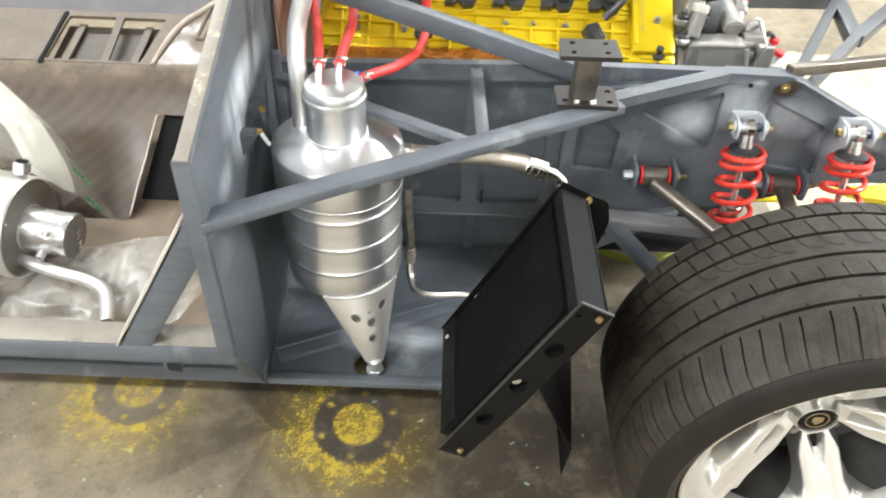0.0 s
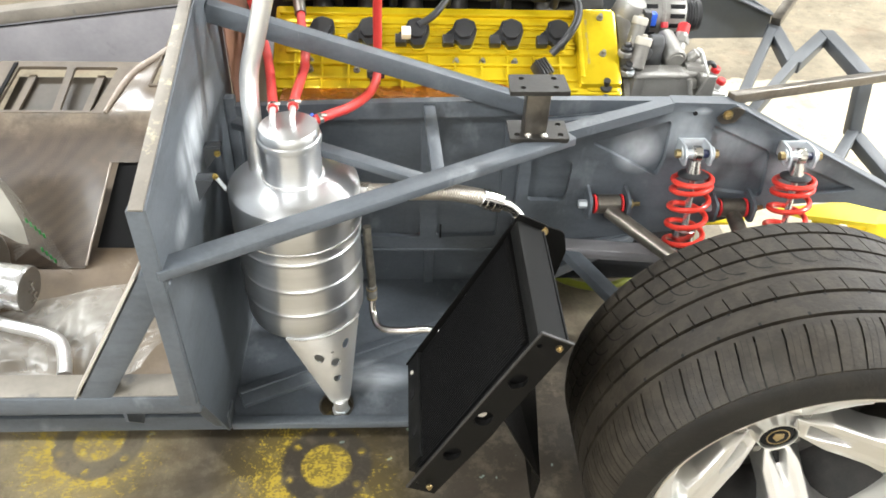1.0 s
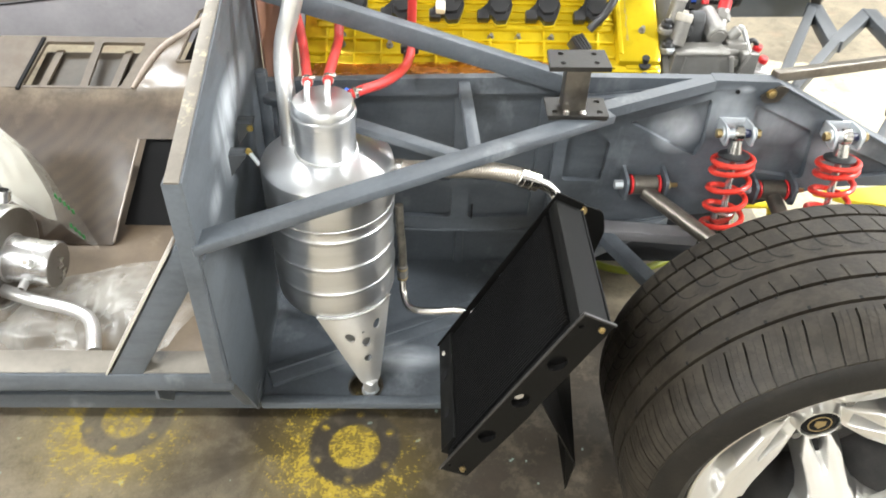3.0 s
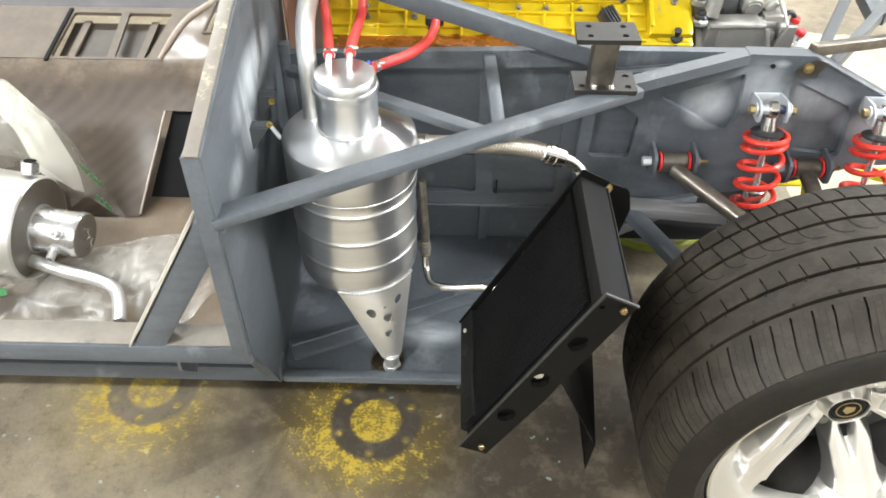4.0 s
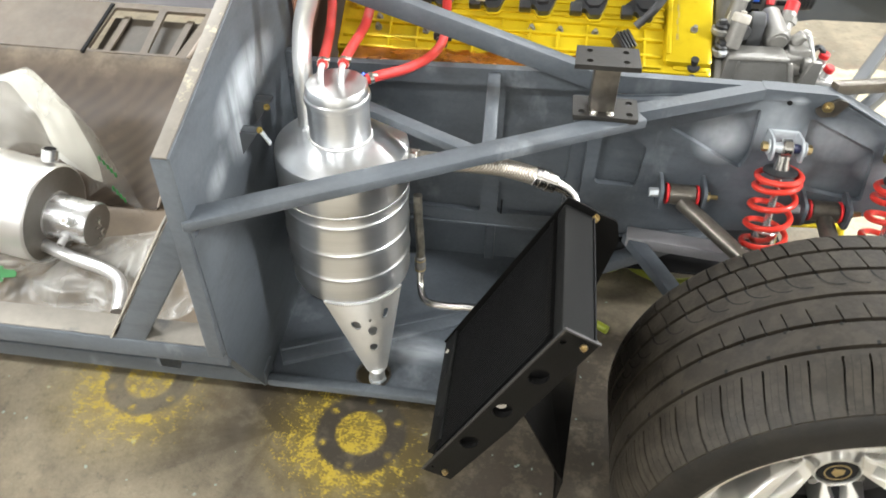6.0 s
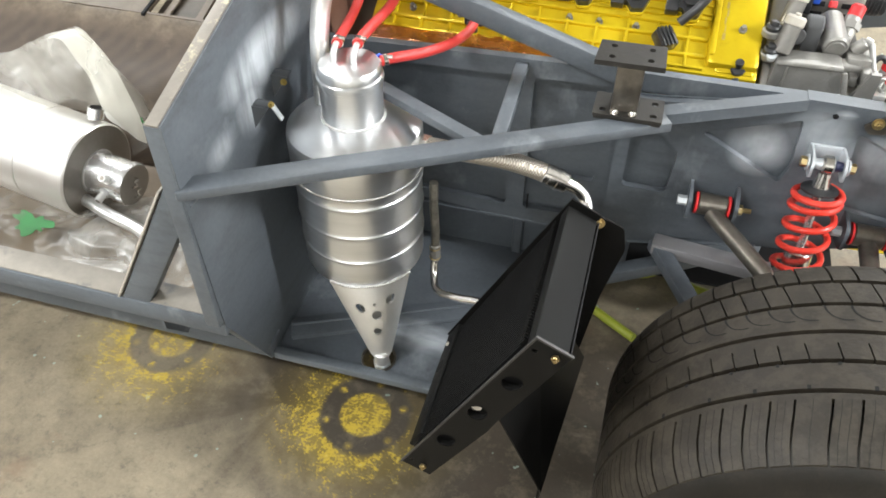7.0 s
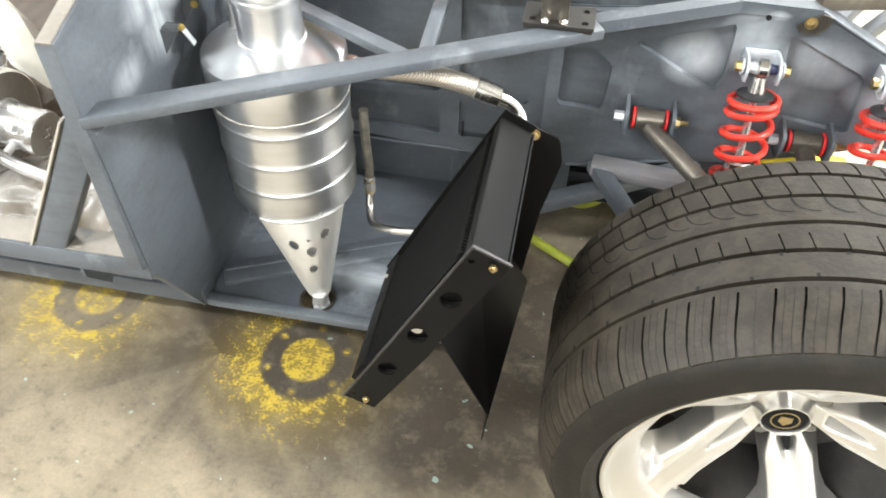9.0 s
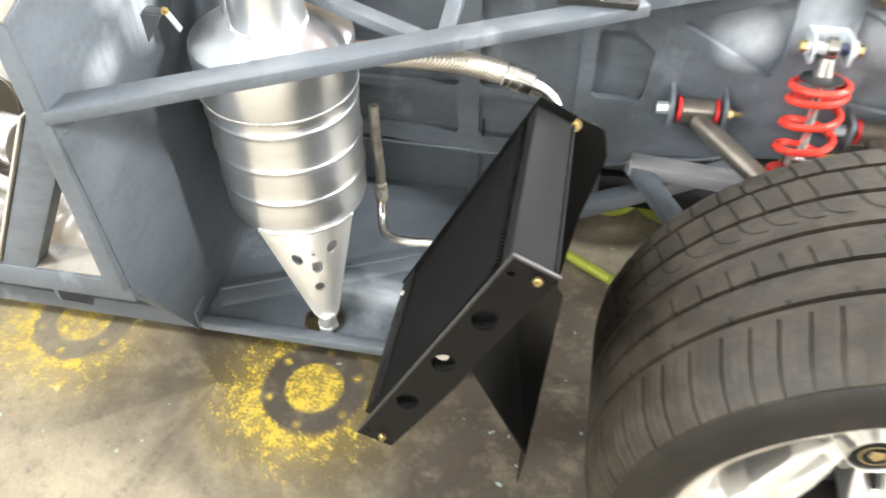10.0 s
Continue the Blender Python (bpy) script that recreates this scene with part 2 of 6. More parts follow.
def woven():
    """Dusty dark woven cloth in resin: a fine twill under broad brown haze."""
    m, nt, b = nodes_of("dark_woven_panel")
    vec = coords(nt)
    n = nt.nodes.new("ShaderNodeTexChecker")
    n.inputs["Scale"].default_value = 230
    mp = nt.nodes.new("ShaderNodeMapping")
    mp.inputs["Rotation"].default_value = (0.3, 0.2, 0.785)
    nt.links.new(vec, mp.inputs[0])
    nt.links.new(mp.outputs[0], n.inputs[0])
    broad, dust = noise_out(nt, vec, 4, 5), noise_out(nt, vec, 14, 6, 0.7)
    col = mix(nt, n.outputs[1], (0.03, 0.02, 0.013), (0.062, 0.043, 0.029))
    col = mix(nt, ramp(nt, broad, [(0.35, (0.0,)), (0.75, (0.5,))]), col, (0.105, 0.075, 0.05))
    col = mix(nt, ramp(nt, dust, [(0.56, (0.0,)), (0.75, (0.35,))]), col, (0.2, 0.16, 0.115))
    xyz = nt.nodes.new("ShaderNodeSeparateXYZ")
    nt.links.new(vec, xyz.inputs[0])
    def reach(axis, lo, hi):
        n = nt.nodes.new("ShaderNodeMapRange")
        n.inputs["From Min"].default_value, n.inputs["From Max"].default_value = lo, hi
        nt.links.new(xyz.outputs[axis], n.inputs[0])
        return n.outputs[0]

    # bare resin beyond the cloth: over the shoulder and at the end
    bare = mix(nt, 1.0, reach(1, 0.665, 0.70), mix(nt, 1.0, reach(0, -0.46, -0.33), ramp(nt, broad, [(0.35, (0.1,)), (0.65, (0.7,))]), "MULTIPLY"), "LIGHTEN")
    col = mix(nt, bare, col, mix(nt, ramp(nt, dust, [(0.35, (0.0,)), (0.68, (1.0,))]), (0.06, 0.045, 0.03), (0.16, 0.124, 0.086)))
    nt.links.new(col, b.inputs["Base Color"])
    nt.links.new(ramp(nt, dust, [(0.3, (0.36,)), (0.7, (0.6,))]), b.inputs["Roughness"])
    b.inputs["Specular IOR Level"].default_value = 0.35
    nt.links.new(mix(nt, 1.0, bare, ramp(nt, dust, [(0.42, (0.6,)), (0.62, (0.08,))]), "MULTIPLY"), b.inputs["Coat Weight"])
    b.inputs["Coat Roughness"].default_value = 0.16
    bp = add(nt, "ShaderNodeBump", Strength=0.25, Distance=0.001)
    nt.links.new(n.outputs[1], bp.inputs["Height"])
    nt.links.new(bp.outputs[0], b.inputs["Normal"])
    return m


CARBON = woven()
RIM_GEL = surf("pale_gelcoat", (0.24, 0.195, 0.15), (0.42, 0.36, 0.31), 0.25, 0, 12, 90, 0.05, 0.08)
INTERIOR = surf("dusty_interior_floor", (0.09, 0.065, 0.042), (0.2, 0.15, 0.1), 0.5, 0, 9, 90, 0.3, wear=((0.32, 0.27, 0.2), 0.62, 0.5))
SHEET = surf("galvanised_sheet", (0.22, 0.215, 0.225), (0.31, 0.3, 0.31), 0.42, 0.3, 4, 90, 0.08, wear=((0.36, 0.33, 0.29), 0.56, 0.5))
# black trim, and thin sheets painted as the dark of holes, cuts and openings
SHADOW_BLACK = surf("black_trim_and_shade", (0.006, 0.006, 0.007), (0.012, 0.012, 0.012), 0.75, 0, 10, 200, 0.1, spec=0.2)
BLUE = surf("blue_fitting", (0.02, 0.08, 0.5), (0.03, 0.12, 0.62), 0.35, 0.3, 20, 200, 0.05)
GREEN = surf("yellow_green_hose", (0.17, 0.2, 0.012), (0.26, 0.29, 0.02), 0.5, 0, 20, 200, 0.05)
FAR_SHEET = surf("chalky_grey_sheet", (0.27, 0.265, 0.285), (0.44, 0.43, 0.45), 0.45, 0.2, 5, 90, 0.08, wear=((0.2, 0.19, 0.2), 0.58, 0.5))
YELLOW_FLAT = surf("yellow_plastic", (0.85, 0.66, 0.02), (0.95, 0.76, 0.05), 0.5, 0, 12, 100, 0.05)
IVORY = surf("ivory_plastic", (0.75, 0.72, 0.62), (0.82, 0.8, 0.72), 0.4, 0, 20, 200, 0.05)
WALLPAINT = surf("workshop_wall_paint", (0.6, 0.59, 0.565), (0.69, 0.68, 0.655), 0.7, 0, 1.5, 40, 0.1)
CEILPAINT = surf("ceiling_sheeting", (0.3, 0.3, 0.29), (0.38, 0.38, 0.37), 0.7, 0, 1.5, 40, 0.1)


def braid():
    m, nt, b = nodes_of("braided_stainless")
    vec = coords(nt)
    w1, w2 = nt.nodes.new("ShaderNodeTexWave"), nt.nodes.new("ShaderNodeTexWave")
    for w, rot in ((w1, 0.8), (w2, -0.8)):
        w.inputs["Scale"].default_value = 150
        mp = nt.nodes.new("ShaderNodeMapping")
        mp.inputs["Rotation"].default_value = (0, rot, rot)
        nt.links.new(vec, mp.inputs[0])
        nt.links.new(mp.outputs[0], w.inputs[0])
    f = mix(nt, 1.0, w1.outputs[0], w2.outputs[0], "MULTIPLY")
    nt.links.new(mix(nt, f, (0.3, 0.27, 0.23), (0.8, 0.76, 0.68)), b.inputs["Base Color"])
    b.inputs["Metallic"].default_value, b.inputs["Roughness"].default_value = 0.9, 0.35
    bp = add(nt, "ShaderNodeBump", Strength=0.6, Distance=0.001)
    nt.links.new(f, bp.inputs["Height"])
    nt.links.new(bp.outputs[0], b.inputs["Normal"])
    return m


BRAID = braid()
BRAID_DULL = surf("dull_braid", (0.09, 0.085, 0.07), (0.3, 0.28, 0.24), 0.38, 0.8, 60, 500, 0.5)


def polythene(name="clear_polythene", thick=((0.34, 0.07), (0.5, 0.15), (0.62, 0.26), (0.74, 0.45))):
    """Thin clear film: mostly see-through, milky along its creases, glossy at a slant."""
    m, nt, b = nodes_of(name)
    vec = coords(nt)
    b.inputs["Base Color"].default_value = (0.88, 0.88, 0.84, 1)
    b.inputs["Roughness"].default_value = 0.3
    bp = add(nt, "ShaderNodeBump", Strength=0.25, Distance=0.01)
    nt.links.new(noise_out(nt, vec, 13, 3), bp.inputs["Height"])
    nt.links.new(bp.outputs[0], b.inputs["Normal"])
    clear = nt.nodes.new("ShaderNodeBsdfTransparent")
    clear.inputs[0].default_value = (0.93, 0.92, 0.88, 1)
    gloss = add(nt, "ShaderNodeBsdfAnisotropic", Roughness=0.28)
    nt.links.new(bp.outputs[0], gloss.inputs["Normal"])
    lw = add(nt, "ShaderNodeLayerWeight", Blend=0.25)
    nt.links.new(bp.outputs[0], lw.inputs["Normal"])
    milky, coat = nt.nodes.new("ShaderNodeMixShader"), nt.nodes.new("ShaderNodeMixShader")
    nt.links.new(ramp(nt, noise_out(nt, coords(nt, (1.6, 1, 0.7)), 6, 4, 0.55), [(p, (v,)) for p, v in thick]), milky.inputs[0])
    nt.links.new(clear.outputs[0], milky.inputs[1])
    nt.links.new(b.outputs[0], milky.inputs[2])
    nt.links.new(ramp(nt, lw.outputs["Fresnel"], [(0.0, (0.015,)), (1.0, (0.15,))]), coat.inputs[0])
    nt.links.new(milky.outputs[0], coat.inputs[1])
    nt.links.new(gloss.outputs[0], coat.inputs[2])
    nt.links.new(coat.outputs[0], nt.nodes["Material Output"].inputs[0])
    return m


POLY = polythene()
POLY_THIN = polythene("thin_polythene", ((0.34, 0.05), (0.5, 0.15), (0.62, 0.3), (0.74, 0.5)))
POLY_FOLD = polythene("folded_polythene", ((0.3, 0.6), (0.5, 0.72), (0.7, 0.88)))


def concrete():
    """Workshop concrete: grey-brown slab, stains, shade painted under the car, a pale cream bay, turquoise paint flecks
    and two yellow spray-painted rings.
    """
    m, nt, b = nodes_of("workshop_concrete")
    vec = coords(nt)
    broad, mid, fine = noise_out(nt, vec, 1.3, 6, 0.65), noise_out(nt, vec, 7, 8, 0.72), noise_out(nt, vec, 120, 4, 0.7)
    col = mix(nt, ramp(nt, mid, [(0.36, (0.0,)), (0.66, (1.0,))]), (0.072, 0.058, 0.037), (0.22, 0.184, 0.122))
    col = mix(nt, ramp(nt, broad, [(0.4, (0.0,)), (0.7, (0.5,))]), col, (0.34, 0.293, 0.2))
    col = mix(nt, 0.26, col, mix(nt, fine, (0.045, 0.035, 0.025), (0.44, 0.38, 0.29)))
    xyz = nt.nodes.new("ShaderNodeSeparateXYZ")
    nt.links.new(vec, xyz.inputs[0])

    def calc(op, a, c=None, d=None):
        n = nt.nodes.new("ShaderNodeMath")
        n.operation = op
        for i, v in enumerate((a, c, d)):
            if v is None:
                continue
            if isinstance(v, (int, float)):
                n.inputs[i].default_value = v
            else:
                nt.links.new(v, n.inputs[i])
        return n.outputs[0]

    # pale bay behind the car
    wob = calc("MULTIPLY_ADD", mid, 0.12, -0.06)
    yy = calc("ADD", xyz.outputs[1], wob)
    bay = calc("MULTIPLY", calc("GREATER_THAN", xyz.outputs[0], 1.25), calc("MULTIPLY", calc("GREATER_THAN", yy, 0.75), calc("LESS_THAN", yy, 1.72)))
    col = mix(nt, calc("MULTIPLY", bay, 0.8), col, mix(nt, mid, (0.41, 0.35, 0.22), (0.6, 0.55, 0.42)))
    # dark reddish oil stains
    stain = noise_out(nt, vec, 3.1, 5, 0.6)
    col = mix(nt, ramp(nt, stain, [(0.56, (0.0,)), (0.7, (0.42,))]), col, (0.07, 0.054, 0.036))
    # rusty patches
    rust = noise_out(nt, coords(nt, (1, 1.4, 1)), 6.3, 5, 0.62)
    col = mix(nt, ramp(nt, rust, [(0.57, (0.0,)), (0.68, (0.38,))]), col, (0.17, 0.1, 0.062))
    # the car's shade, painted in with a spread oil stain under tank and cooler
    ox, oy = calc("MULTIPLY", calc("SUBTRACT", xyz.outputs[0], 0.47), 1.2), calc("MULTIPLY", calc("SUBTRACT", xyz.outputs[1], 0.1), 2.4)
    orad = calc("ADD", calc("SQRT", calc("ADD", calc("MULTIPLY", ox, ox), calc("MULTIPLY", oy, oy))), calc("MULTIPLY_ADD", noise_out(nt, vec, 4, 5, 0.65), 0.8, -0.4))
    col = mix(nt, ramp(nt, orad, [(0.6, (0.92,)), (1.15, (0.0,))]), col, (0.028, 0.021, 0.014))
    # blotches of worn sealer
    worn = noise_out(nt, vec, 17, 7, 0.72)
    col = mix(nt, ramp(nt, worn, [(0.5, (0.0,)), (0.64, (0.22,))]), col, (0.3, 0.255, 0.175))
    col = mix(nt, ramp(nt, worn, [(0.36, (0.35,)), (0.46, (0.0,))]), col, (0.055, 0.042, 0.028))
    line = noise_out(nt, coords(nt, (9, 0.5, 1)), 30, 3, 0.6)
    col = mix(nt, ramp(nt, line, [(0.7, (0.0,)), (0.76, (0.3,))]), col, (0.42, 0.37, 0.27))
    # scuffs and pale scratches
    scuff = noise_out(nt, coords(nt, (1, 2.5, 1)), 14, 6, 0.75)
    col = mix(nt, ramp(nt, scuff, [(0.6, (0.0,)), (0.74, (0.2,))]), col, (0.4, 0.345, 0.255))
    dirt = noise_out(nt, vec, 38, 5, 0.75)
    col = mix(nt, ramp(nt, dirt, [(0.3, (0.55,)), (0.45, (0.0,))]), col, (0.06, 0.05, 0.04))
    # turquoise and white flecks
    fl = noise_out(nt, vec, 42, 2, 0.4)
    col = mix(nt, ramp(nt, fl, [(0.72, (0.0,)), (0.745, (0.6,))]), col, (0.3, 0.42, 0.37))
    # yellow rings: paint sprayed round and through a brake disc that lay on the floor
    speck, cloud, blotch = noise_out(nt, vec, 170, 3, 0.65), noise_out(nt, vec, 42, 4, 0.65), noise_out(nt, vec, 9, 3, 0.6)
    rough = calc("ADD", calc("MULTIPLY", speck, 0.42), calc("MULTIPLY", cloud, 0.58))
    for cx, cy, k in ((0.172, 0.020, 1.0), (-0.303, 0.09, 0.92)):
        dx, dy = calc("SUBTRACT", xyz.outputs[0], cx), calc("SUBTRACT", xyz.outputs[1], cy)
        r = calc("SQRT", calc("ADD", calc("MULTIPLY", dx, dx), calc("MULTIPLY", dy, dy)))
        r = calc("ADD", r, calc("MULTIPLY_ADD", cloud, 0.012, -0.006))
        lean = calc("SUBTRACT", 0.5, calc("MULTIPLY", calc("DIVIDE", calc("ADD", dx, dy), calc("ADD", r, 0.02)), 0.3))
        lean = calc("MULTIPLY", lean, calc("MULTIPLY_ADD", blotch, 1.5, 0.2))
        over = calc("MULTIPLY", ramp(nt, r, [(0.088, (0.0,)), (0.099, (0.95,)), (0.128, (0.62,)), (0.165, (0.27,)), (0.24, (0.0,))]), lean)
        disc = calc("MULTIPLY", ramp(nt, r, [(0.049, (1.0,)), (0.055, (0.0,))]), calc("MULTIPLY_ADD", blotch, 1.3, -0.05))
        # drilled holes let dots of paint through
        hole = calc("PINGPONG", calc("ADD", calc("ARCTAN2", dy, dx), 6.9), 0.5236)
        tang, dr = calc("MULTIPLY", hole, r), calc("SUBTRACT", r, 0.078)
        dot = ramp(nt, calc("SQRT", calc("ADD", calc("MULTIPLY", tang, tang), calc("MULTIPLY", dr, dr))), [(0.004, (0.5,)), (0.011, (0.0,))])
        amount = calc("MAXIMUM", calc("MAXIMUM", over, disc), dot)
        dense = calc("ADD", amount, calc("MULTIPLY_ADD", rough, 4.2, -2.1))
        fac = calc("MULTIPLY", ramp(nt, dense, [(0.3, (0.0,)), (0.9, (0.85,))]), ramp(nt, amount, [(0.03, (0.0,)), (0.2, (1.0,))]))
        fac = calc("MAXIMUM", fac, calc("MULTIPLY", amount, 0.42))
        ring = ramp(nt, r, [(0.05, (0.0,)), (0.056, (0.3,)), (0.09, (0.3,)), (0.1, (0.0,))])
        col = mix(nt, ring, col, (0.05, 0.044, 0.034))
        col = mix(nt, calc("MULTIPLY", fac, k), col, (0.5, 0.36, 0.035))
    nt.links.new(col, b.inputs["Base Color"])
    nt.links.new(ramp(nt, mid, [(0.2, (0.42,)), (0.8, (0.75,))]), b.inputs["Roughness"])
    bp = add(nt, "ShaderNodeBump", Strength=0.25, Distance=0.003)
    nt.links.new(fine, bp.inputs["Height"])
    nt.links.new(bp.outputs[0], b.inputs["Normal"])
    return m


CONCRETE = concrete()


# building helpers
def finish(name, bm, material, angle=32):
    bmesh.ops.recalc_face_normals(bm, faces=bm.faces)
    me = bpy.data.meshes.new(name)
    bm.to_mesh(me)
    bm.free()
    me.materials.append(material)
    for p in me.polygons:
        p.use_smooth = True
    me.set_sharp_from_angle(angle=radians(angle))
    return me


def thing(name, at, label, category, group="", kind=""):
    ob = new(name)
    ob.location = at
    ob.empty_display_size = 0.05
    return tagged(ob, label, category, group, kind)


def part(name, bm, material, parent, label="", angle=32):
    ob = new(name, finish(name, bm, material, angle))
    ob.parent = parent
    if parent.type == "EMPTY":
        ob.matrix_parent_inverse = Matrix.Translation(-Vector(parent.location))
    return tagged(ob, label)


def solo(name, bm, material, label, category, group="", kind="", angle=32):
    return tagged(new(name, finish(name, bm, material, angle)), label, category, group, kind)


def merge(*bms):
    out = bmesh.new()
    for b in bms:
        me = bpy.data.meshes.new("join")
        b.to_mesh(me)
        b.free()
        out.from_mesh(me)
        bpy.data.meshes.remove(me)
    return out


def box(x0, x1, y0, y1, z0, z1, bevel=0.002, seg=2):
    bm = bmesh.new()
    bmesh.ops.create_cube(bm, size=1)
    for v in bm.verts:
        v.co = Vector(((x0 + x1) / 2 + v.co.x * (x1 - x0), (y0 + y1) / 2 + v.co.y * (y1 - y0), (z0 + z1) / 2 + v.co.z * (z1 - z0)))
    if bevel:
        bmesh.ops.bevel(bm, geom=bm.edges[:], offset=bevel, segments=seg, affect="EDGES", profile=0.5)
    return bm


def basis(a, b, up=(0, 0, 1)):
    """A matrix whose z runs from a to b and whose y is near up."""
    z = (Vector(b) - Vector(a)).normalized()
    u = Vector(up)
    if abs(z.dot(u)) > 0.98:
        u = Vector((0, 1, 0))
    x = u.cross(z).normalized()
    y = z.cross(x)
    m = Matrix((x, y, z)).transposed().to_4x4()
    m.translation = Vector(a)
    return m


def beam(a, b, w, h, up=(0, 0, 1), bevel=0.003):
    """A square tube from a to b, w across and h along up."""
    n = (Vector(b) - Vector(a)).length
    bm = box(-w / 2, w / 2, -h / 2, h / 2, 0, n, bevel)
    bm.transform(basis(a, b, up))
    return bm


def plate(outline, t, place, holes=(), bevel=0.0):
    """A sheet of thickness t with holes; place maps (u, v, w) into the world, w through the sheet."""
    bm = bmesh.new()
    edges = []
    for loop in (outline, *holes):
        vs = [bm.verts.new((u, v, 0)) for u, v in loop]
        edges += [bm.edges.new((vs[i], vs[(i + 1) % len(vs)])) for i in range(len(vs))]
    bmesh.ops.triangle_fill(bm, use_beauty=True, use_dissolve=False, edges=edges)
    got = bmesh.ops.extrude_face_region(bm, geom=bm.faces[:])
    for e in got["geom"]:
        if isinstance(e, bmesh.types.BMVert):
            e.co.z += t
    for v in bm.verts:
        v.co = Vector(place(*v.co))
    bmesh.ops.dissolve_limit(bm, angle_limit=0.01, verts=bm.verts[:], edges=bm.edges[:])
    return bm


def ring(cx, cy, r, n=20, squash=1.0, turn=0.0):
    return [(cx + r * math.cos(2 * math.pi * i / n + turn), cy + squash * r * math.sin(2 * math.pi * i / n + turn)) for i in range(n)]


def rounded(points, r=0.012, n=4):
    """A polygon with its corners rounded."""
    out = []
    k = len(points)
    for i in range(k):
        p, a, b = Vector(points[i]), Vector(points[i - 1]), Vector(points[(i + 1) % k])
        d1, d2 = (a - p), (b - p)
        s = min(r, d1.length * 0.4, d2.length * 0.4)
        q1, q2 = p + d1.normalized() * s, p + d2.normalized() * s
        for j in range(n + 1):
            t = j / n
            c = q1.lerp(p, t).lerp(p.lerp(q2, t), t)
            out.append((c.x, c.y))
    return out


def lathe(profile, seg=48, m=Matrix(), a0=0.0, a1=2 * math.pi):
    """Turns (radius, height) pairs about z."""
    bm = bmesh.new()
    full = abs(a1 - a0 - 2 * math.pi) < 1e-6
    cols = []
    for i in range(seg if full else seg + 1):
        a = a0 + (a1 - a0) * i / seg
        cols.append([bm.verts.new((r * math.cos(a), r * math.sin(a), z)) for r, z in profile])
    for i in range(seg):
        c, d = cols[i], cols[(i + 1) % len(cols)]
        for j in range(len(profile) - 1):
            bm.faces.new((c[j], d[j], d[j + 1], c[j + 1]))
    bmesh.ops.remove_doubles(bm, verts=bm.verts, dist=1e-6)
    bm.transform(m)
    return bm


def cyl(a, b, r, seg=20, r2=None, edge=0.0):
    """A capped round bar from a to b."""
    n = (Vector(b) - Vector(a)).length
    r2 = r if r2 is None else r2
    prof = [(0, 0), (r - edge, 0), (r, edge), (r2, n - edge), (r2 - edge, n), (0, n)] if edge else [(0, 0), (r, 0), (r2, n), (0, n)]
    return lathe(prof, seg, basis(a, b))


def spline(points, per=8):
    pts = [Vector(p) for p in points]
    pts = [pts[0] * 2 - pts[1], *pts, pts[-1] * 2 - pts[-2]]
    out = []
    for i in range(1, len(pts) - 2):
        p0, p1, p2, p3 = pts[i - 1 : i + 3]
        for k in range(per):
            t = k / per
            out.append(0.5 * (2 * p1 + (p2 - p0) * t + (2 * p0 - 5 * p1 + 4 * p2 - p3) * t * t + (3 * p1 - p0 - 3 * p2 + p3) * t**3))
    return out + [pts[-2]]


def pipe(points, r, seg=14, per=8, smooth=True, caps=True):
    """A round pipe swept along a smooth line; r may be a list, one for each point of the swept line."""
    line = spline(points, per) if smooth else [Vector(p) for p in points]
    bm = bmesh.new()
    rings, side = [], Vector((0.31, 0.2, 0.93))
    for i, p in enumerate(line):
        d = (line[min(i + 1, len(line) - 1)] - line[max(i - 1, 0)]).normalized()
        side = (side - d * side.dot(d)).normalized()
        other = d.cross(side)
        rr = r[i] if isinstance(r, list) else r
        rings.append([bm.verts.new(p + (side * math.cos(2 * math.pi * k / seg) + other * math.sin(2 * math.pi * k / seg)) * rr) for k in range(seg)])
    for a, b in zip(rings, rings[1:]):
        for k in range(seg):
            bm.faces.new((a[k], a[(k + 1) % seg], b[(k + 1) % seg], b[k]))
    if caps:
        bm.faces.new(rings[0][::-1])
        bm.faces.new(rings[-1])
    return bm


def hexbolt(at, way, r=0.007, h=0.006, washer=True):
    a = Vector(at)
    w = Vector(way).normalized()
    bms = [cyl(a + w * 0.0015, a + w * (0.0015 + h), r, 6, edge=0.0008)]
    if washer:
        bms.append(cyl(a, a + w * 0.0016, r * 1.45, 18))
    bms.append(cyl(a + w * h, a + w * (h + 0.004), r * 0.5, 10))
    return merge(*bms)


def bead(points, r, closed=False, step=0.006, seed=1):
    """A weld bead: one run of overlapping ripples along a line."""
    rnd = random.Random(seed)
    line = [Vector(p) for p in points]
    run = []
    for a, b in zip(line, line[1:]):
        n = max(1, int((b - a).length / step * 3))
        run += [a.lerp(b, i / n) for i in range(n)]
    run.append(line[-1])
    return pipe(run, [r * (0.8 + 0.3 * abs(math.sin(i * 1.05)) + rnd.uniform(-0.08, 0.08)) for i in range(len(run))], 8, smooth=False)


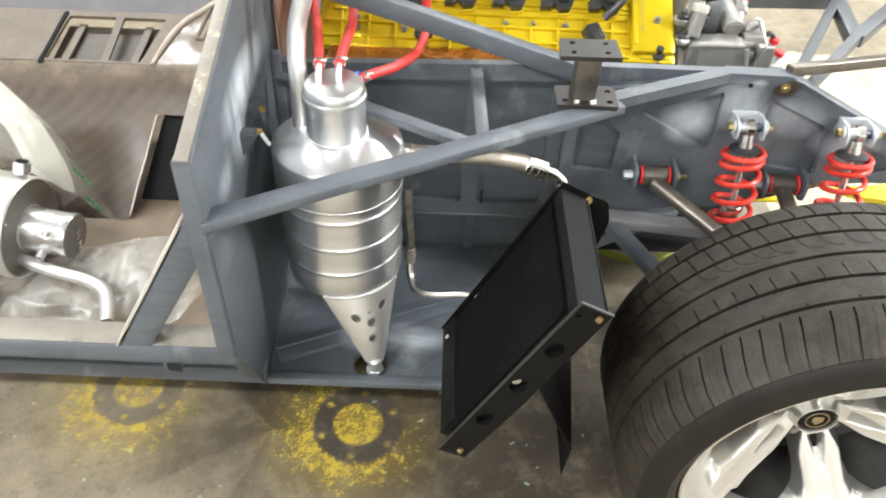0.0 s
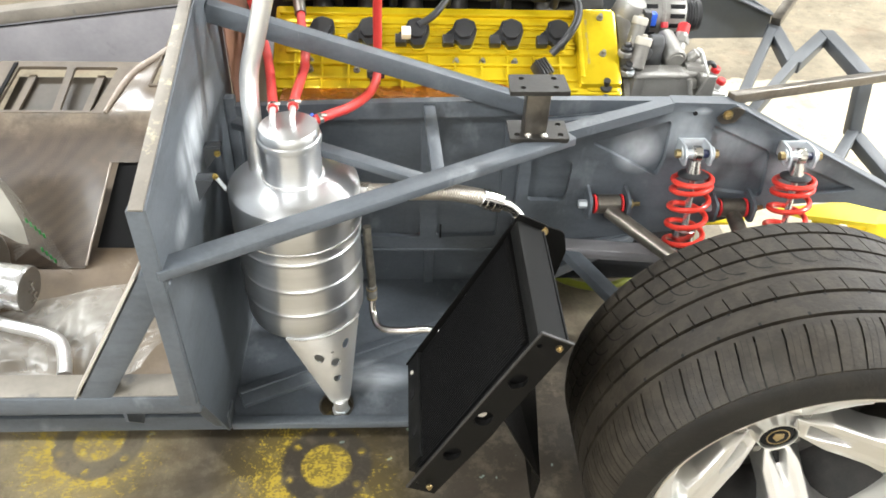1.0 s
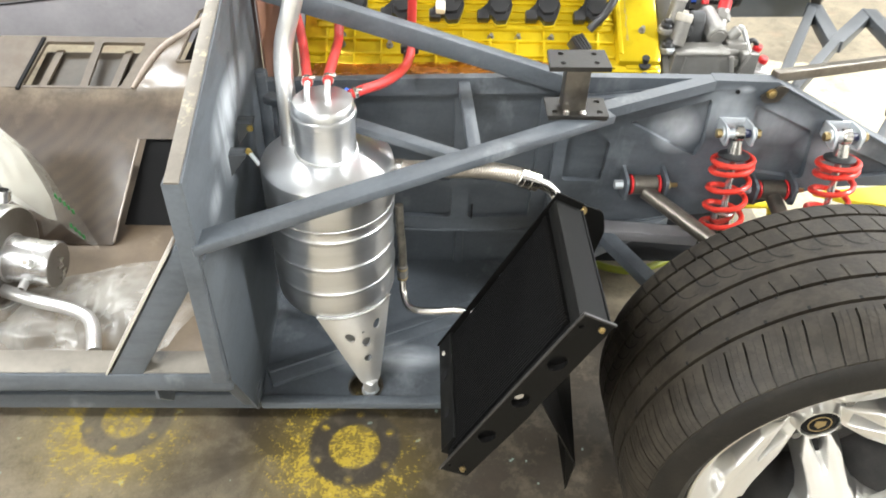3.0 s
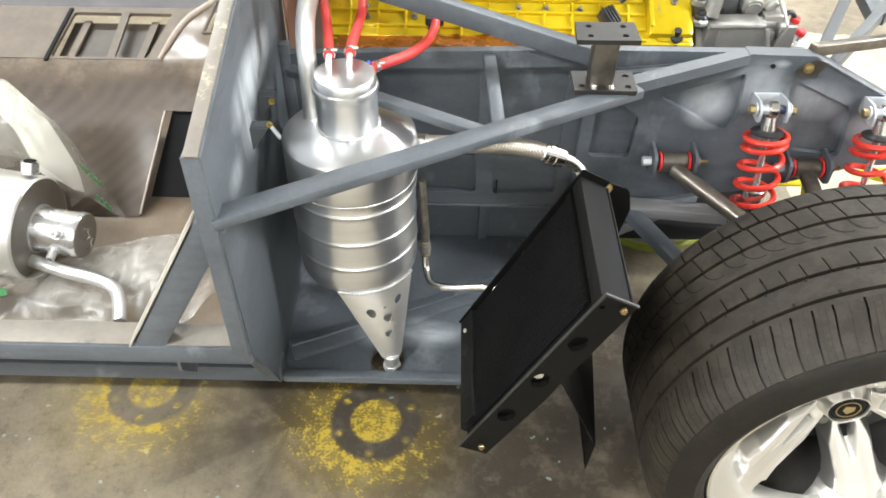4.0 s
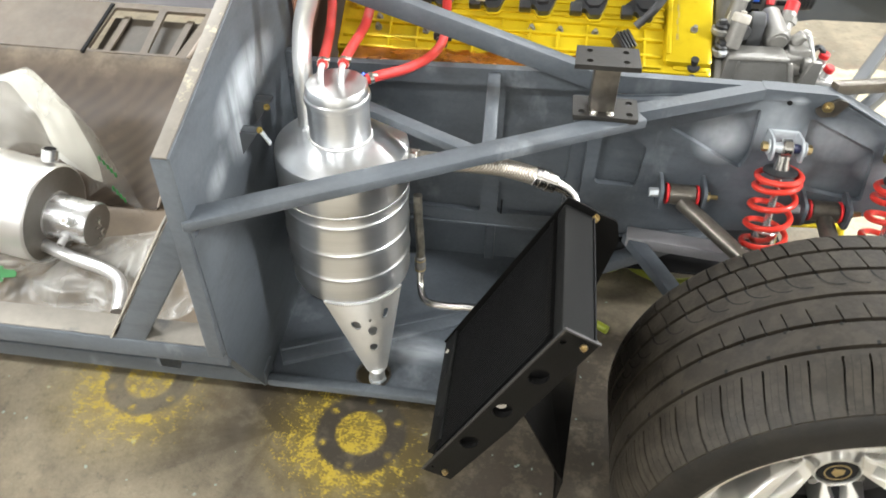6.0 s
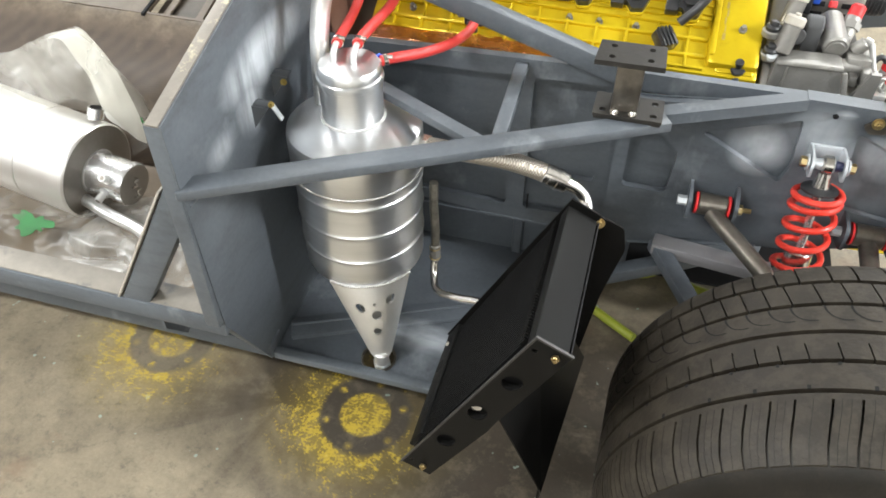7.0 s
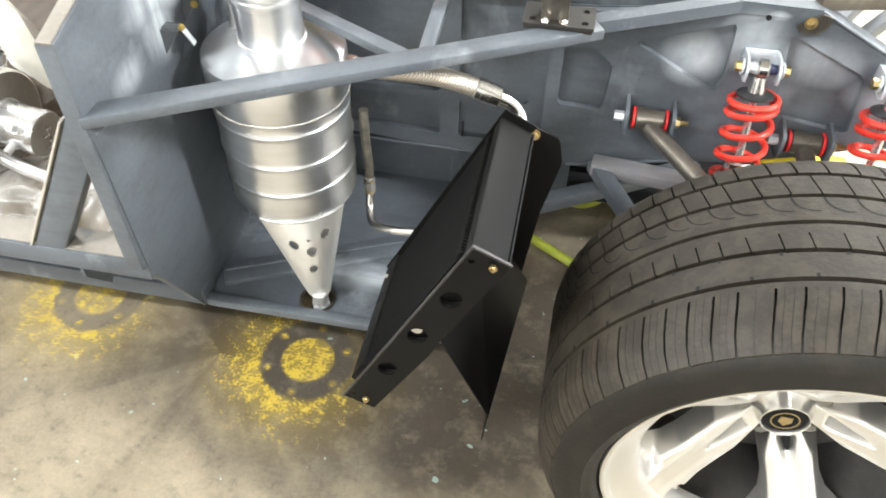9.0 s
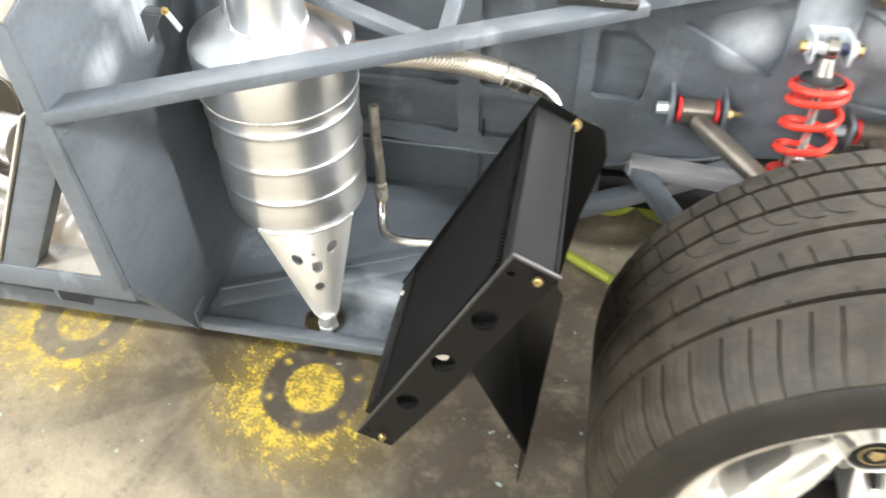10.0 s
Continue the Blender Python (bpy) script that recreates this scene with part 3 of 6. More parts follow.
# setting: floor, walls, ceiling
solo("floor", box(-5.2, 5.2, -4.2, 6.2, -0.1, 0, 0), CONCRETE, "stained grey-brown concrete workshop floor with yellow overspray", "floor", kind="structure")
solo("wall_north", box(-5.2, 5.2, 6.2, 6.35, 0, 3.4, 0), WALLPAINT, "off-white painted workshop wall", "wall", kind="structure")
solo("wall_south", box(-5.2, 5.2, -4.35, -4.2, 0, 3.4, 0), WALLPAINT, "off-white painted workshop wall", "wall", kind="structure")
YZ = lambda x0: (lambda u, v, w: (x0 + w, u, v))
solo("wall_west", plate([(-4.35, 0.0), (-4.35, 3.4), (6.35, 3.4), (6.35, 0.0)], 0.15, YZ(-5.35), [[(-3.5, 0.05), (-0.3, 0.05), (-0.3, 2.95), (-3.5, 2.95)]]), WALLPAINT, "off-white workshop wall with an assumed, unseen roller doorway", "wall", kind="structure")
solo("wall_east", plate([(-4.35, 0.0), (-4.35, 3.4), (6.35, 3.4), (6.35, 0.0)], 0.15, YZ(5.2), [[(1.2, 0.3), (4.0, 0.3), (4.0, 3.0), (1.2, 3.0)]]), WALLPAINT, "off-white workshop wall with an open doorway", "wall", kind="structure")
solo("ceiling", box(-5.35, 5.35, -4.35, 6.35, 3.4, 3.5, 0), CEILPAINT, "pale sheeted workshop ceiling", "ceiling", kind="structure")
for x, y, _ in TUBES:
    lamp = thing("tube_light", (x, y, 3.4), "white fluorescent batten hung under the ceiling", "lamp", "ceiling battens")
    part("housing", box(x - 0.8, x + 0.8, y - 0.1, y + 0.1, 3.2, 3.28, 0.01), IVORY, lamp)
    for k in (-0.75, 0.75):
        part("hanger", cyl((x + k, y, 3.28), (x + k, y, 3.4), 0.006, 8), ZINC, lamp)

# chassis of the car
car = thing("car_chassis", (0.3, 0.2, 0.15), "grey-primed steel spaceframe car chassis with welded side panels", "car chassis")
XZ = lambda y0: (lambda u, v, w: (u, y0 + w, v))
XY = lambda z0: (lambda u, v, w: (u, v, z0 + w))
T = 0.028

# bulkhead plate with its lit edge flange and outer post
BULK = [(0.0, 0.148), (-0.104, 0.36), (-0.114, 0.65), (-0.116, 0.757), (0.43, 0.915), (0.43, 0.148)]
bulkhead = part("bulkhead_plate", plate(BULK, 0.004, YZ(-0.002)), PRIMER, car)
part("edge_flange", beam((-0.0112, -0.117, 0.757), (-0.0112, 0.43, 0.916), 0.0195, 0.004, (0, 0, 1), 0.0008), FLAKE, bulkhead, "bare metal flange with paint flaking off")
part("outer_post", merge(beam((-0.013, -0.103, 0.365), (-0.013, -0.103, 0.755), 0.026, 0.026)), PRIMER, car)
part("sloped_edge", beam((-0.0132, -0.1025, 0.376), (-0.0132, 0.008, 0.162), 0.0256, 0.016), PRIMER, bulkhead)
part("inner_corner_post", beam((0.012, 0.36, 0.15), (0.012, 0.36, 0.66), 0.02, 0.02), PRIMER, car)

# sill: upper tube, lower rail, sloping skin, gussets
part("upper_sill_tube", box(-1.6, 0.0, -0.104, -0.052, 0.33, 0.37, 0.004), PRIMER, car)
# the sill's top face is toned paler than its side
part("sill_cap", box(-1.6, -0.03, -0.1, -0.054, 0.3705, 0.3725, 0.0005), SILL, car, "dusty beige cap, paler than the sill's grey side")
part("lower_rail", box(-1.6, 0.006, 0.0, 0.042, 0.148, 0.188, 0.004), PRIMER, car)
part("tray_rail", box(0.006, 0.46, 0.0, 0.02, 0.148, 0.166, 0.003), PRIMER, car)
part("sill_inner_skin", beam((-0.8, -0.054, 0.335), (-0.8, 0.05, 0.158), 1.59, 0.003), INTERIOR, car)
part("sill_skin", beam((-0.8, -0.088, 0.335), (-0.8, 0.012, 0.186), 1.6, 0.003), PRIMER, car)
for x in (-0.13, -0.62, -1.1):
    part("gusset", plate([(-0.098, 0.335), (-0.04, 0.25), (-0.052, 0.24), (-0.098, 0.305)], 0.005, YZ(x)), PRIMER, car)
part("sill_diagonal", beam((-0.014, -0.09, 0.63), (-0.168, -0.085, 0.36), 0.032, 0.045, (1, 0, 0.5)), PRIMER, car)
part("sill_diagonal_edge", beam((-0.042, -0.092, 0.635), (-0.194, -0.087, 0.37), 0.034, 0.003, (1, 0, 0.5), 0.0006), BARE, car, "bare scraped edge")

# side truss at mid height
BR0, BR1 = (-0.012, -0.106, 0.6445), (0.625, 0.2476, 0.6465)
part("outer_brace", beam(BR0, BR1, 0.0365, 0.0165), PRIMER, car)
part("arm_flange", plate([(0.6, 0.247), (0.829, 0.3232), (0.831, 0.35), (0.6, 0.278)], 0.0195, lambda u, v, w: (u, v, 0.6308 + 0.103 * (u - 0.6) + w)), PRIMER, car)
part("cross_strut", beam((0.388, 0.125, 0.6445), (0.378, 0.36, 0.6425), 0.022, 0.0155), PRIMER, car)
part("inner_diagonal", beam((0.03, 0.296, 0.6425), (0.37, 0.113, 0.6425), 0.024, 0.0155), PRIMER, car)
part("upper_brace", beam((0.0, 0.345, 0.83), (0.56, 0.345, 0.655), T, 0.034), PRIMER, car)
part("top_rail", plate([(0.0, 0.61), (0.0, 0.6415), (0.25, 0.6515), (0.56, 0.6615), (0.95, 0.6625), (0.95, 0.63), (0.56, 0.628)], 0.017, XZ(0.352)), PRIMER, car)


# pressed inner side panel
WELLS = [
    rounded([(0.03, 0.42), (0.365, 0.42), (0.365, 0.61), (0.03, 0.602)], 0.012),
    rounded([(0.4, 0.425), (0.528, 0.415), (0.528, 0.615), (0.4, 0.615)], 0.012),
    rounded([(0.03, 0.335), (0.365, 0.325), (0.365, 0.405), (0.03, 0.405)], 0.01),
    rounded([(0.4, 0.325), (0.528, 0.33), (0.528, 0.4), (0.4, 0.41)], 0.01),
]
inner = part("side_panel", plate([(0.0, 0.31), (0.23, 0.302), (0.39, 0.288), (0.56, 0.30), (0.56, 0.635), (0.0, 0.625)], 0.012, XZ(0.362), WELLS), PRIMER, car)
part("pressed_backing", box(0.0, 0.56, 0.376, 0.379, 0.29, 0.622, 0), PRIMER, inner)
part("slot_trim", box(0.407, 0.4105, 0.3605, 0.3625, 0.325, 0.36, 0), SHADOW_BLACK, inner)
low = part("lower_panel", box(0.0, 0.62, 0.42, 0.424, 0.15, 0.33, 0.001), PRIMER, car)
part("lower_rib", box(0.378, 0.398, 0.408, 0.42, 0.15, 0.30, 0.002), PRIMER, low)
part("panel_flange", box(0.0, 0.58, 0.36, 0.425, 0.288, 0.294, 0.001), PRIMER, low)

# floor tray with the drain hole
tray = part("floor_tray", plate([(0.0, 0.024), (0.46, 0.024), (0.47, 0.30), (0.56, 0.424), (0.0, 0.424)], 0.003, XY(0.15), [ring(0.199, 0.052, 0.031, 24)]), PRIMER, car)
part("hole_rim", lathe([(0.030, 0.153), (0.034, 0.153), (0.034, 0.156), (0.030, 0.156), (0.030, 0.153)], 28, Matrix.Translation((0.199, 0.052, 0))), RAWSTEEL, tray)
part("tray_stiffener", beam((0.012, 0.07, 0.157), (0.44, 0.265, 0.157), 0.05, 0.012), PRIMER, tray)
part("tray_fold", beam((0.012, 0.075, 0.166), (0.44, 0.268, 0.166), 0.006, 0.006), PRIMER, tray)

# rear suspension arm: box panel with pressed wells
ARM = [(0.555, 0.628), (0.62, 0.632), (0.834, 0.657), (0.9, 0.668), (0.945, 0.665), (1.142, 0.565), (1.32, 0.475), (1.55, 0.40), (1.55, 0.36), (1.332, 0.423), (1.24, 0.446), (1.17, 0.446), (1.1, 0.44), (0.99, 0.402), (0.88, 0.371), (0.83, 0.366), (0.70, 0.352), (0.61, 0.322), (0.555, 0.31)]
ARMW = [
    rounded([(0.688, 0.585), (0.832, 0.637), (0.838, 0.545), (0.828, 0.51)], 0.01),
    rounded([(0.914, 0.628), (1.042, 0.569), (1.055, 0.46), (0.93, 0.48)], 0.014),
    rounded([(0.578, 0.45), (0.655, 0.45), (0.66, 0.54), (0.625, 0.565), (0.578, 0.565)], 0.01),
    rounded([(1.12, 0.535), (1.25, 0.478), (1.16, 0.465)], 0.01),
]
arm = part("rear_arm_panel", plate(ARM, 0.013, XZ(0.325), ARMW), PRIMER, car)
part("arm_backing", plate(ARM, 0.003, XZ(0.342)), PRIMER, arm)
part("arm_bottom_flange", beam((0.61, 0.345, 0.322), (0.83, 0.345, 0.37), 0.05, 0.004), PRIMER, arm)
part("arm_top_edge", plate([(0.822, 0.655), (0.826, 0.6745), (0.945, 0.6725), (0.945, 0.655)], 0.028, XZ(0.3235)), PRIMER, arm)
part("arm_slope_edge", beam((0.943, 0.34, 0.670), (1.32, 0.34, 0.477), 0.035, 0.005), PRIMER, arm)
part("drilled_hole", cyl((0.872, 0.3215, 0.6525), (0.872, 0.3255, 0.6525), 0.0042, 16), SHADOW_BLACK, arm)
tab = part("nut_tab", plate(rounded([(0.913, 0.645), (0.945, 0.668), (0.965, 0.662), (0.95, 0.635), (0.925, 0.632)], 0.006), 0.004, XZ(0.319)), RAWSTEEL, car)
part("gold_nut", hexbolt((0.932, 0.318, 0.653), (0, -1, 0.1), 0.0065, 0.007), GOLD, tab)

# tail frame
TAIL = itertools.count()


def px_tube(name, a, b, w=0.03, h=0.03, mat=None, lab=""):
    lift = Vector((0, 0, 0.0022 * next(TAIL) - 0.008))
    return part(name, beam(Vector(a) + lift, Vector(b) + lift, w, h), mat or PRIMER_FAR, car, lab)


J1, K, L, M_, N_ = (1.288, 0.95, 0.55), (1.256, 0.735, 0.55), (1.409, 0.908, 0.55), (1.402, 0.675, 0.55), (1.42, 0.66, 0.40)
px_tube("tail_tube", J1, (0.96, 0.36, 0.60), 0.022)
px_tube("tail_tube", J1, K, 0.034)
px_tube("tail_tube", K, L, 0.032)
px_tube("tail_tube", L, M_, 0.036)
px_tube("tail_tube", K, (1.0, 0.47, 0.457), 0.022)
px_tube("tail_tube", M_, N_, 0.032)
px_tube("tail_tube", N_, (1.5, 0.36, 0.33), 0.035)
px_tube("tail_tube", N_, (1.30, 0.50, 0.42), 0.026)
px_tube("tail_strut", (0.94, 0.345, 0.664), (1.62, 0.672, 0.575), 0.02, 0.02, RAWSTEEL, "unpainted steel strut")
px_tube("tail_strut", (1.285, 0.94, 0.555), (1.46, 1.15, 0.65), 0.026, 0.026, RAWSTEEL, "unpainted steel strut")
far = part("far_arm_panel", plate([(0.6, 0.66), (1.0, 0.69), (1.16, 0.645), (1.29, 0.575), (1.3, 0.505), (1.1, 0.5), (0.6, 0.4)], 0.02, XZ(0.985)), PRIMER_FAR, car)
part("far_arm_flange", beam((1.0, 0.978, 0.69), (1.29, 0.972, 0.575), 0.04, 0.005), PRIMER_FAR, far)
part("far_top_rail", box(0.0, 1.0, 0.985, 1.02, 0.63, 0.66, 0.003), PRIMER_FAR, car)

# lower tubes seen beside the wheel
part("lower_cross_tube", beam((0.53, 0.315, 0.2), (0.88, 0.52, 0.2), 0.03, 0.03), PRIMER, car)
part("lower_inner_tube", beam((0.56, 0.52, 0.25), (0.95, 0.55, 0.27), 0.03, 0.03), PRIMER, car)


wb = thing("lower_wishbone", (0.662, 0.30, 0.345), "grey-primed lower wishbone of flat steel tube", "suspension arm")
part("rear_leg", beam((0.655, 0.305, 0.345), (0.86, 0.283, 0.345), 0.036, 0.024), SHEET, wb)
part("front_leg", beam((0.66, 0.312, 0.342), (0.80, 0.07, 0.32), 0.03, 0.024), PRIMER, wb)
part("drive_sleeve", cyl((0.69, 0.40, 0.33), (0.80, 0.40, 0.33), 0.026, 24, edge=0.003), ZINC, wb)

# swirl pot: tank with neck and drilled foot
AX = Vector((0.147, 0.158, 0))
tank = thing("oil_tank", (AX.x, AX.y, 0.15), "brushed aluminium oil tank with swaged ribs and drilled foot", "oil tank")


def swaged(m):
    prof = [(0.0, 0.336), (0.1, 0.336), (0.1045, 0.3385), (0.1065, 0.345), (0.107, 0.36)]
    for zc in (0.398, 0.455, 0.515):
        prof.append((0.107, zc - 0.011))
        prof += [(0.107 + 0.002 * math.cos(radians(u)) ** 1.6, zc + (0.0033 if u > 0 else 0.0075) * u / 90) for u in range(-80, 81, 16)]
        prof.append((0.107, zc + 0.011))
    prof += [(0.107, 0.535), (0.110, 0.541), (0.110, 0.602), (0.1085, 0.610), (0.103, 0.614), (0.05, 0.627), (0.0, 0.627)]
    return lathe(prof, 96, m)


TM = Matrix.Translation(AX)
part("body", swaged(TM), SPUN, tank, angle=40)
neck = part("neck", lathe([(0.0, 0.62), (0.049, 0.62), (0.049, 0.69), (0.0515, 0.692), (0.0525, 0.697), (0.0515, 0.702), (0.049, 0.704), (0.049, 0.714), (0.046, 0.719), (0.0, 0.721)], 56, TM), SPUN, tank, angle=40)


def circle_line(r, z, n=60, c=AX):
    return [(c.x + r * math.cos(2 * math.pi * i / n), c.y + r * math.sin(2 * math.pi * i / n), z) for i in range(n + 1)]


part("neck_weld", bead(circle_line(0.0495, 0.628), 0.0024, step=0.0021, seed=5), WELD, tank)
part("waist_weld", bead(circle_line(0.1085, 0.5385, 120), 0.0024, step=0.0021, seed=6), WELD, tank)

FOOT_TIP, FOOT_ALONG = Vector((0.211, 0.040, 0.178)), Vector((0.928, 0.373, 0))
FOOT_OUT = Vector((0.373, -0.928, 0))


def foot_place(u, v, w):
    """A sheet rolled round the tank's lower edge that narrows to the boss; u runs round it, v down it, w outward."""
    a = radians(-105 + 81 * u)
    top = Vector((AX.x + (0.1062 + w) * math.cos(a), AX.y + (0.1062 + w) * math.sin(a), 0.341))
    tip = FOOT_TIP + FOOT_ALONG * (u - 0.5) * 0.032 + FOOT_OUT * w
    return top.lerp(tip, v) + FOOT_OUT * 0.010 * math.sin(math.pi * v) * math.sin(math.pi * min(max(u, 0), 1))


def rolled_sheet(outline, holes, t):
    """A drilled sheet laid through foot_place, finely divided so that it takes the curve."""
    bm = bmesh.new()
    edges = []
    for loop in (outline, *holes):
        vs = [bm.verts.new((u, v, 0)) for u, v in loop]
        edges += [bm.edges.new((vs[i], vs[(i + 1) % len(vs)])) for i in range(len(vs))]
    bmesh.ops.triangle_fill(bm, use_beauty=True, use_dissolve=False, edges=edges)
    for _ in range(3):
        long = [e for e in bm.edges if e.calc_length() > 0.09]
        if long:
            bmesh.ops.subdivide_edges(bm, edges=long, cuts=1)
            bmesh.ops.triangulate(bm, faces=bm.faces[:])
    got = bmesh.ops.extrude_face_region(bm, geom=bm.faces[:])
    for e in got["geom"]:
        if isinstance(e, bmesh.types.BMVert):
            e.co.z += t
    for v in bm.verts:
        v.co = foot_place(*v.co)
    return bm


FOOT = [*[(i / 12, 0.0) for i in range(13)], (1.0, 0.93), (0.86, 1.0), (0.14, 1.0), (0.0, 0.93)]


def oval(u, v, ru, rv, n=18):
    return [(u + ru * math.cos(2 * math.pi * i / n), v + rv * math.sin(2 * math.pi * i / n)) for i in range(n)]


foot = part("foot_plate", rolled_sheet(FOOT, [oval(0.30, 0.25, 0.068, 0.055), oval(0.525, 0.335, 0.078, 0.057), oval(0.735, 0.185, 0.066, 0.055), oval(0.505, 0.20, 0.022, 0.018, 10), oval(0.5, 0.555, 0.088, 0.05)], 0.003), ALU_DULL, tank, angle=50)
part("foot_weld", bead([foot_place(i / 16, 0.0, 0.0015) for i in range(17)], 0.0032, step=0.0035, seed=8), WELD, tank)
part("foot_backing", plate([(0.15, 0.1), (0.85, 0.1), (0.6, 0.9), (0.4, 0.9)], 0.002, lambda u, v, w: foot_place(u, v, 0) - FOOT_OUT * (0.03 + w)), ALU_DULL, tank)
part("foot_boss", cyl((0.209, 0.043, 0.155), (0.209, 0.043, 0.186), 0.014, 20, edge=0.002), ALU_DULL, tank)
part("foot_nut", cyl((0.209, 0.043, 0.143), (0.209, 0.043, 0.160), 0.017, 6, edge=0.001), ZINC, tank)
for y, z in ((0.112, 0.652), (0.186, 0.664)):
    lug = part("mount_lug", merge(plate([(0.002, z), (0.03, z), (0.002, z - 0.04)], 0.003, XZ(y - 0.012)), beam((0.002, y, z), (0.03, y, z), 0.018, 0.003)), PRIMER_FAR, tank)
    if y > 0.15:
        part("lug_bolt", hexbolt((0.024, y - 0.013, z - 0.008), (0.2, -1, 0.1), 0.0038, 0.004), PRINT_GOLD, lug)
    else:
        part("lug_bolt", hexbolt((0.031, y - 0.002, z + 0.002), (0.8, -0.5, 0.3), 0.0036, 0.004), PRINT_GOLD, lug)
        part("lug_ear", beam((0.03, y, z + 0.003), (0.044, y + 0.003, z - 0.026), 0.009, 0.003, (1, 0, 0.5), 0.0005), ZINC, tank)
for x, y in ((0.124, 0.153), (0.155, 0.157)):
    part("top_spigot", pipe([(x, y, 0.715), (x, y + 0.002, 0.730), (x, y + 0.012, 0.739), (x, y + 0.03, 0.741)], 0.005, 12), ALU_DULL, neck)
part("side_spigot", pipe([(0.172, 0.170, 0.708), (0.182, 0.180, 0.713), (0.20, 0.192, 0.715)], 0.005, 12), ALU_DULL, neck)
part("blue_nut", cyl((0.178, 0.192, 0.712), (0.182, 0.2, 0.714), 0.0045, 6), BLUE, neck, "blue anodised nut")

solo("breather_pipe", pipe([(0.084, 0.186, 0.605), (0.085, 0.188, 0.66), (0.085, 0.193, 0.715), (0.083, 0.207, 0.748), (0.086, 0.22, 0.785), (0.099, 0.228, 0.83), (0.118, 0.238, 0.895), (0.134, 0.246, 0.96), (0.15, 0.25, 1.05)], 0.0152, 24), PIPE, "polished aluminium pipe rising from the oil tank", "pipe")


def red_hose(points, r=0.0082):
    h = thing("coolant_hose", points[0], "bright red silicone hose with a worm clip", "hose", "red hoses at the tank")
    part("hose", pipe(points, r, 16, 10), RED_HOSE, h)
    a, b = Vector(points[0]), Vector(points[1])
    d = (b - a).normalized()
    clip = part("hose_clip", cyl(a + d * 0.004, a + d * 0.011, r + 0.0013, 20), STEEL, h)
    part("clip_screw", cyl(a + d * 0.0075 + Vector((0.004, -0.003, r)), a + d * 0.0075 + Vector((0.013, -0.002, r)), 0.003, 8), STEEL, clip)
    return h


red_hose([(0.124, 0.172, 0.740), (0.120, 0.20, 0.739), (0.113, 0.24, 0.733), (0.102, 0.304, 0.727), (0.091, 0.361, 0.727), (0.078, 0.418, 0.729), (0.055, 0.49, 0.75), (0.03, 0.56, 0.79), (0.01, 0.62, 0.83)])
red_hose([(0.155, 0.177, 0.741), (0.155, 0.20, 0.742), (0.156, 0.24, 0.740), (0.157, 0.299, 0.734), (0.158, 0.34, 0.735), (0.153, 0.40, 0.742), (0.143, 0.455, 0.752), (0.138, 0.49, 0.764)])
part("hose_coupling", pipe([(0.138, 0.487, 0.763), (0.132, 0.52, 0.776), (0.125, 0.56, 0.80)], 0.011, 16), RAWSTEEL, bpy.data.objects["coolant_hose.001"])
red_hose([(0.188, 0.185, 0.714), (0.209, 0.20, 0.715), (0.240, 0.245, 0.704), (0.266, 0.315, 0.688), (0.279, 0.380, 0.680), (0.282, 0.420, 0.694), (0.283, 0.428, 0.745), (0.284, 0.424, 0.80), (0.287, 0.41, 0.86), (0.29, 0.40, 0.95), (0.29, 0.40, 1.04)])

# braided hose to the cooler
bh = thing("braided_hose", (0.24, 0.2, 0.57), "braided stainless hose with crimped end fitting", "hose")
part("hose", pipe([(0.262, 0.162, 0.588), (0.30, 0.150, 0.596), (0.35, 0.141, 0.603), (0.40, 0.135, 0.607), (0.44, 0.132, 0.603), (0.468, 0.132, 0.596)], 0.0145, 22, 10), BRAID, bh)
part("ferrule", merge(cyl((0.46, 0.132, 0.598), (0.497, 0.135, 0.583), 0.0162, 24, edge=0.002), cyl((0.469, 0.1325, 0.5945), (0.474, 0.133, 0.5925), 0.0175, 24), cyl((0.481, 0.1335, 0.5895), (0.486, 0.134, 0.5875), 0.0175, 24)), STEEL, bh)
part("elbow", pipe([(0.494, 0.135, 0.584), (0.512, 0.138, 0.574), (0.527, 0.135, 0.560), (0.534, 0.122, 0.547), (0.536, 0.10, 0.54), (0.538, 0.06, 0.535)], 0.0105, 18), STEEL, bh)
part("tank_union", cyl((0.245, 0.167, 0.585), (0.275, 0.158, 0.591), 0.0165, 6, edge=0.001), STEEL, bh)

# small return line
rl = thing("return_line", (0.27, 0.2, 0.3), "thin stainless return line with brass-coloured fitting", "pipe")
part("braided_tail", pipe([(0.262, 0.215, 0.47), (0.264, 0.208, 0.42), (0.268, 0.203, 0.36), (0.268, 0.20, 0.325)], 0.0082, 14), BRAID_DULL, rl, "dull braided hose")
fit_end = part("fitting", merge(cyl((0.268, 0.20, 0.298), (0.268, 0.20, 0.336), 0.0098, 20, edge=0.001), cyl((0.268, 0.20, 0.312), (0.268, 0.20, 0.322), 0.0112, 6)), CAST_MID, rl)
for z in (0.303, 0.327):
    part("brass_ring", cyl((0.268, 0.20, z), (0.268, 0.20, z + 0.003), 0.0106, 20), GOLD, fit_end, "brass-coloured ring")
part("bent_tube", pipe([(0.268, 0.20, 0.305), (0.27, 0.185, 0.275), (0.285, 0.155, 0.262), (0.33, 0.138, 0.272), (0.375, 0.128, 0.285), (0.43, 0.1, 0.30)], 0.0075, 14), STEEL, rl)

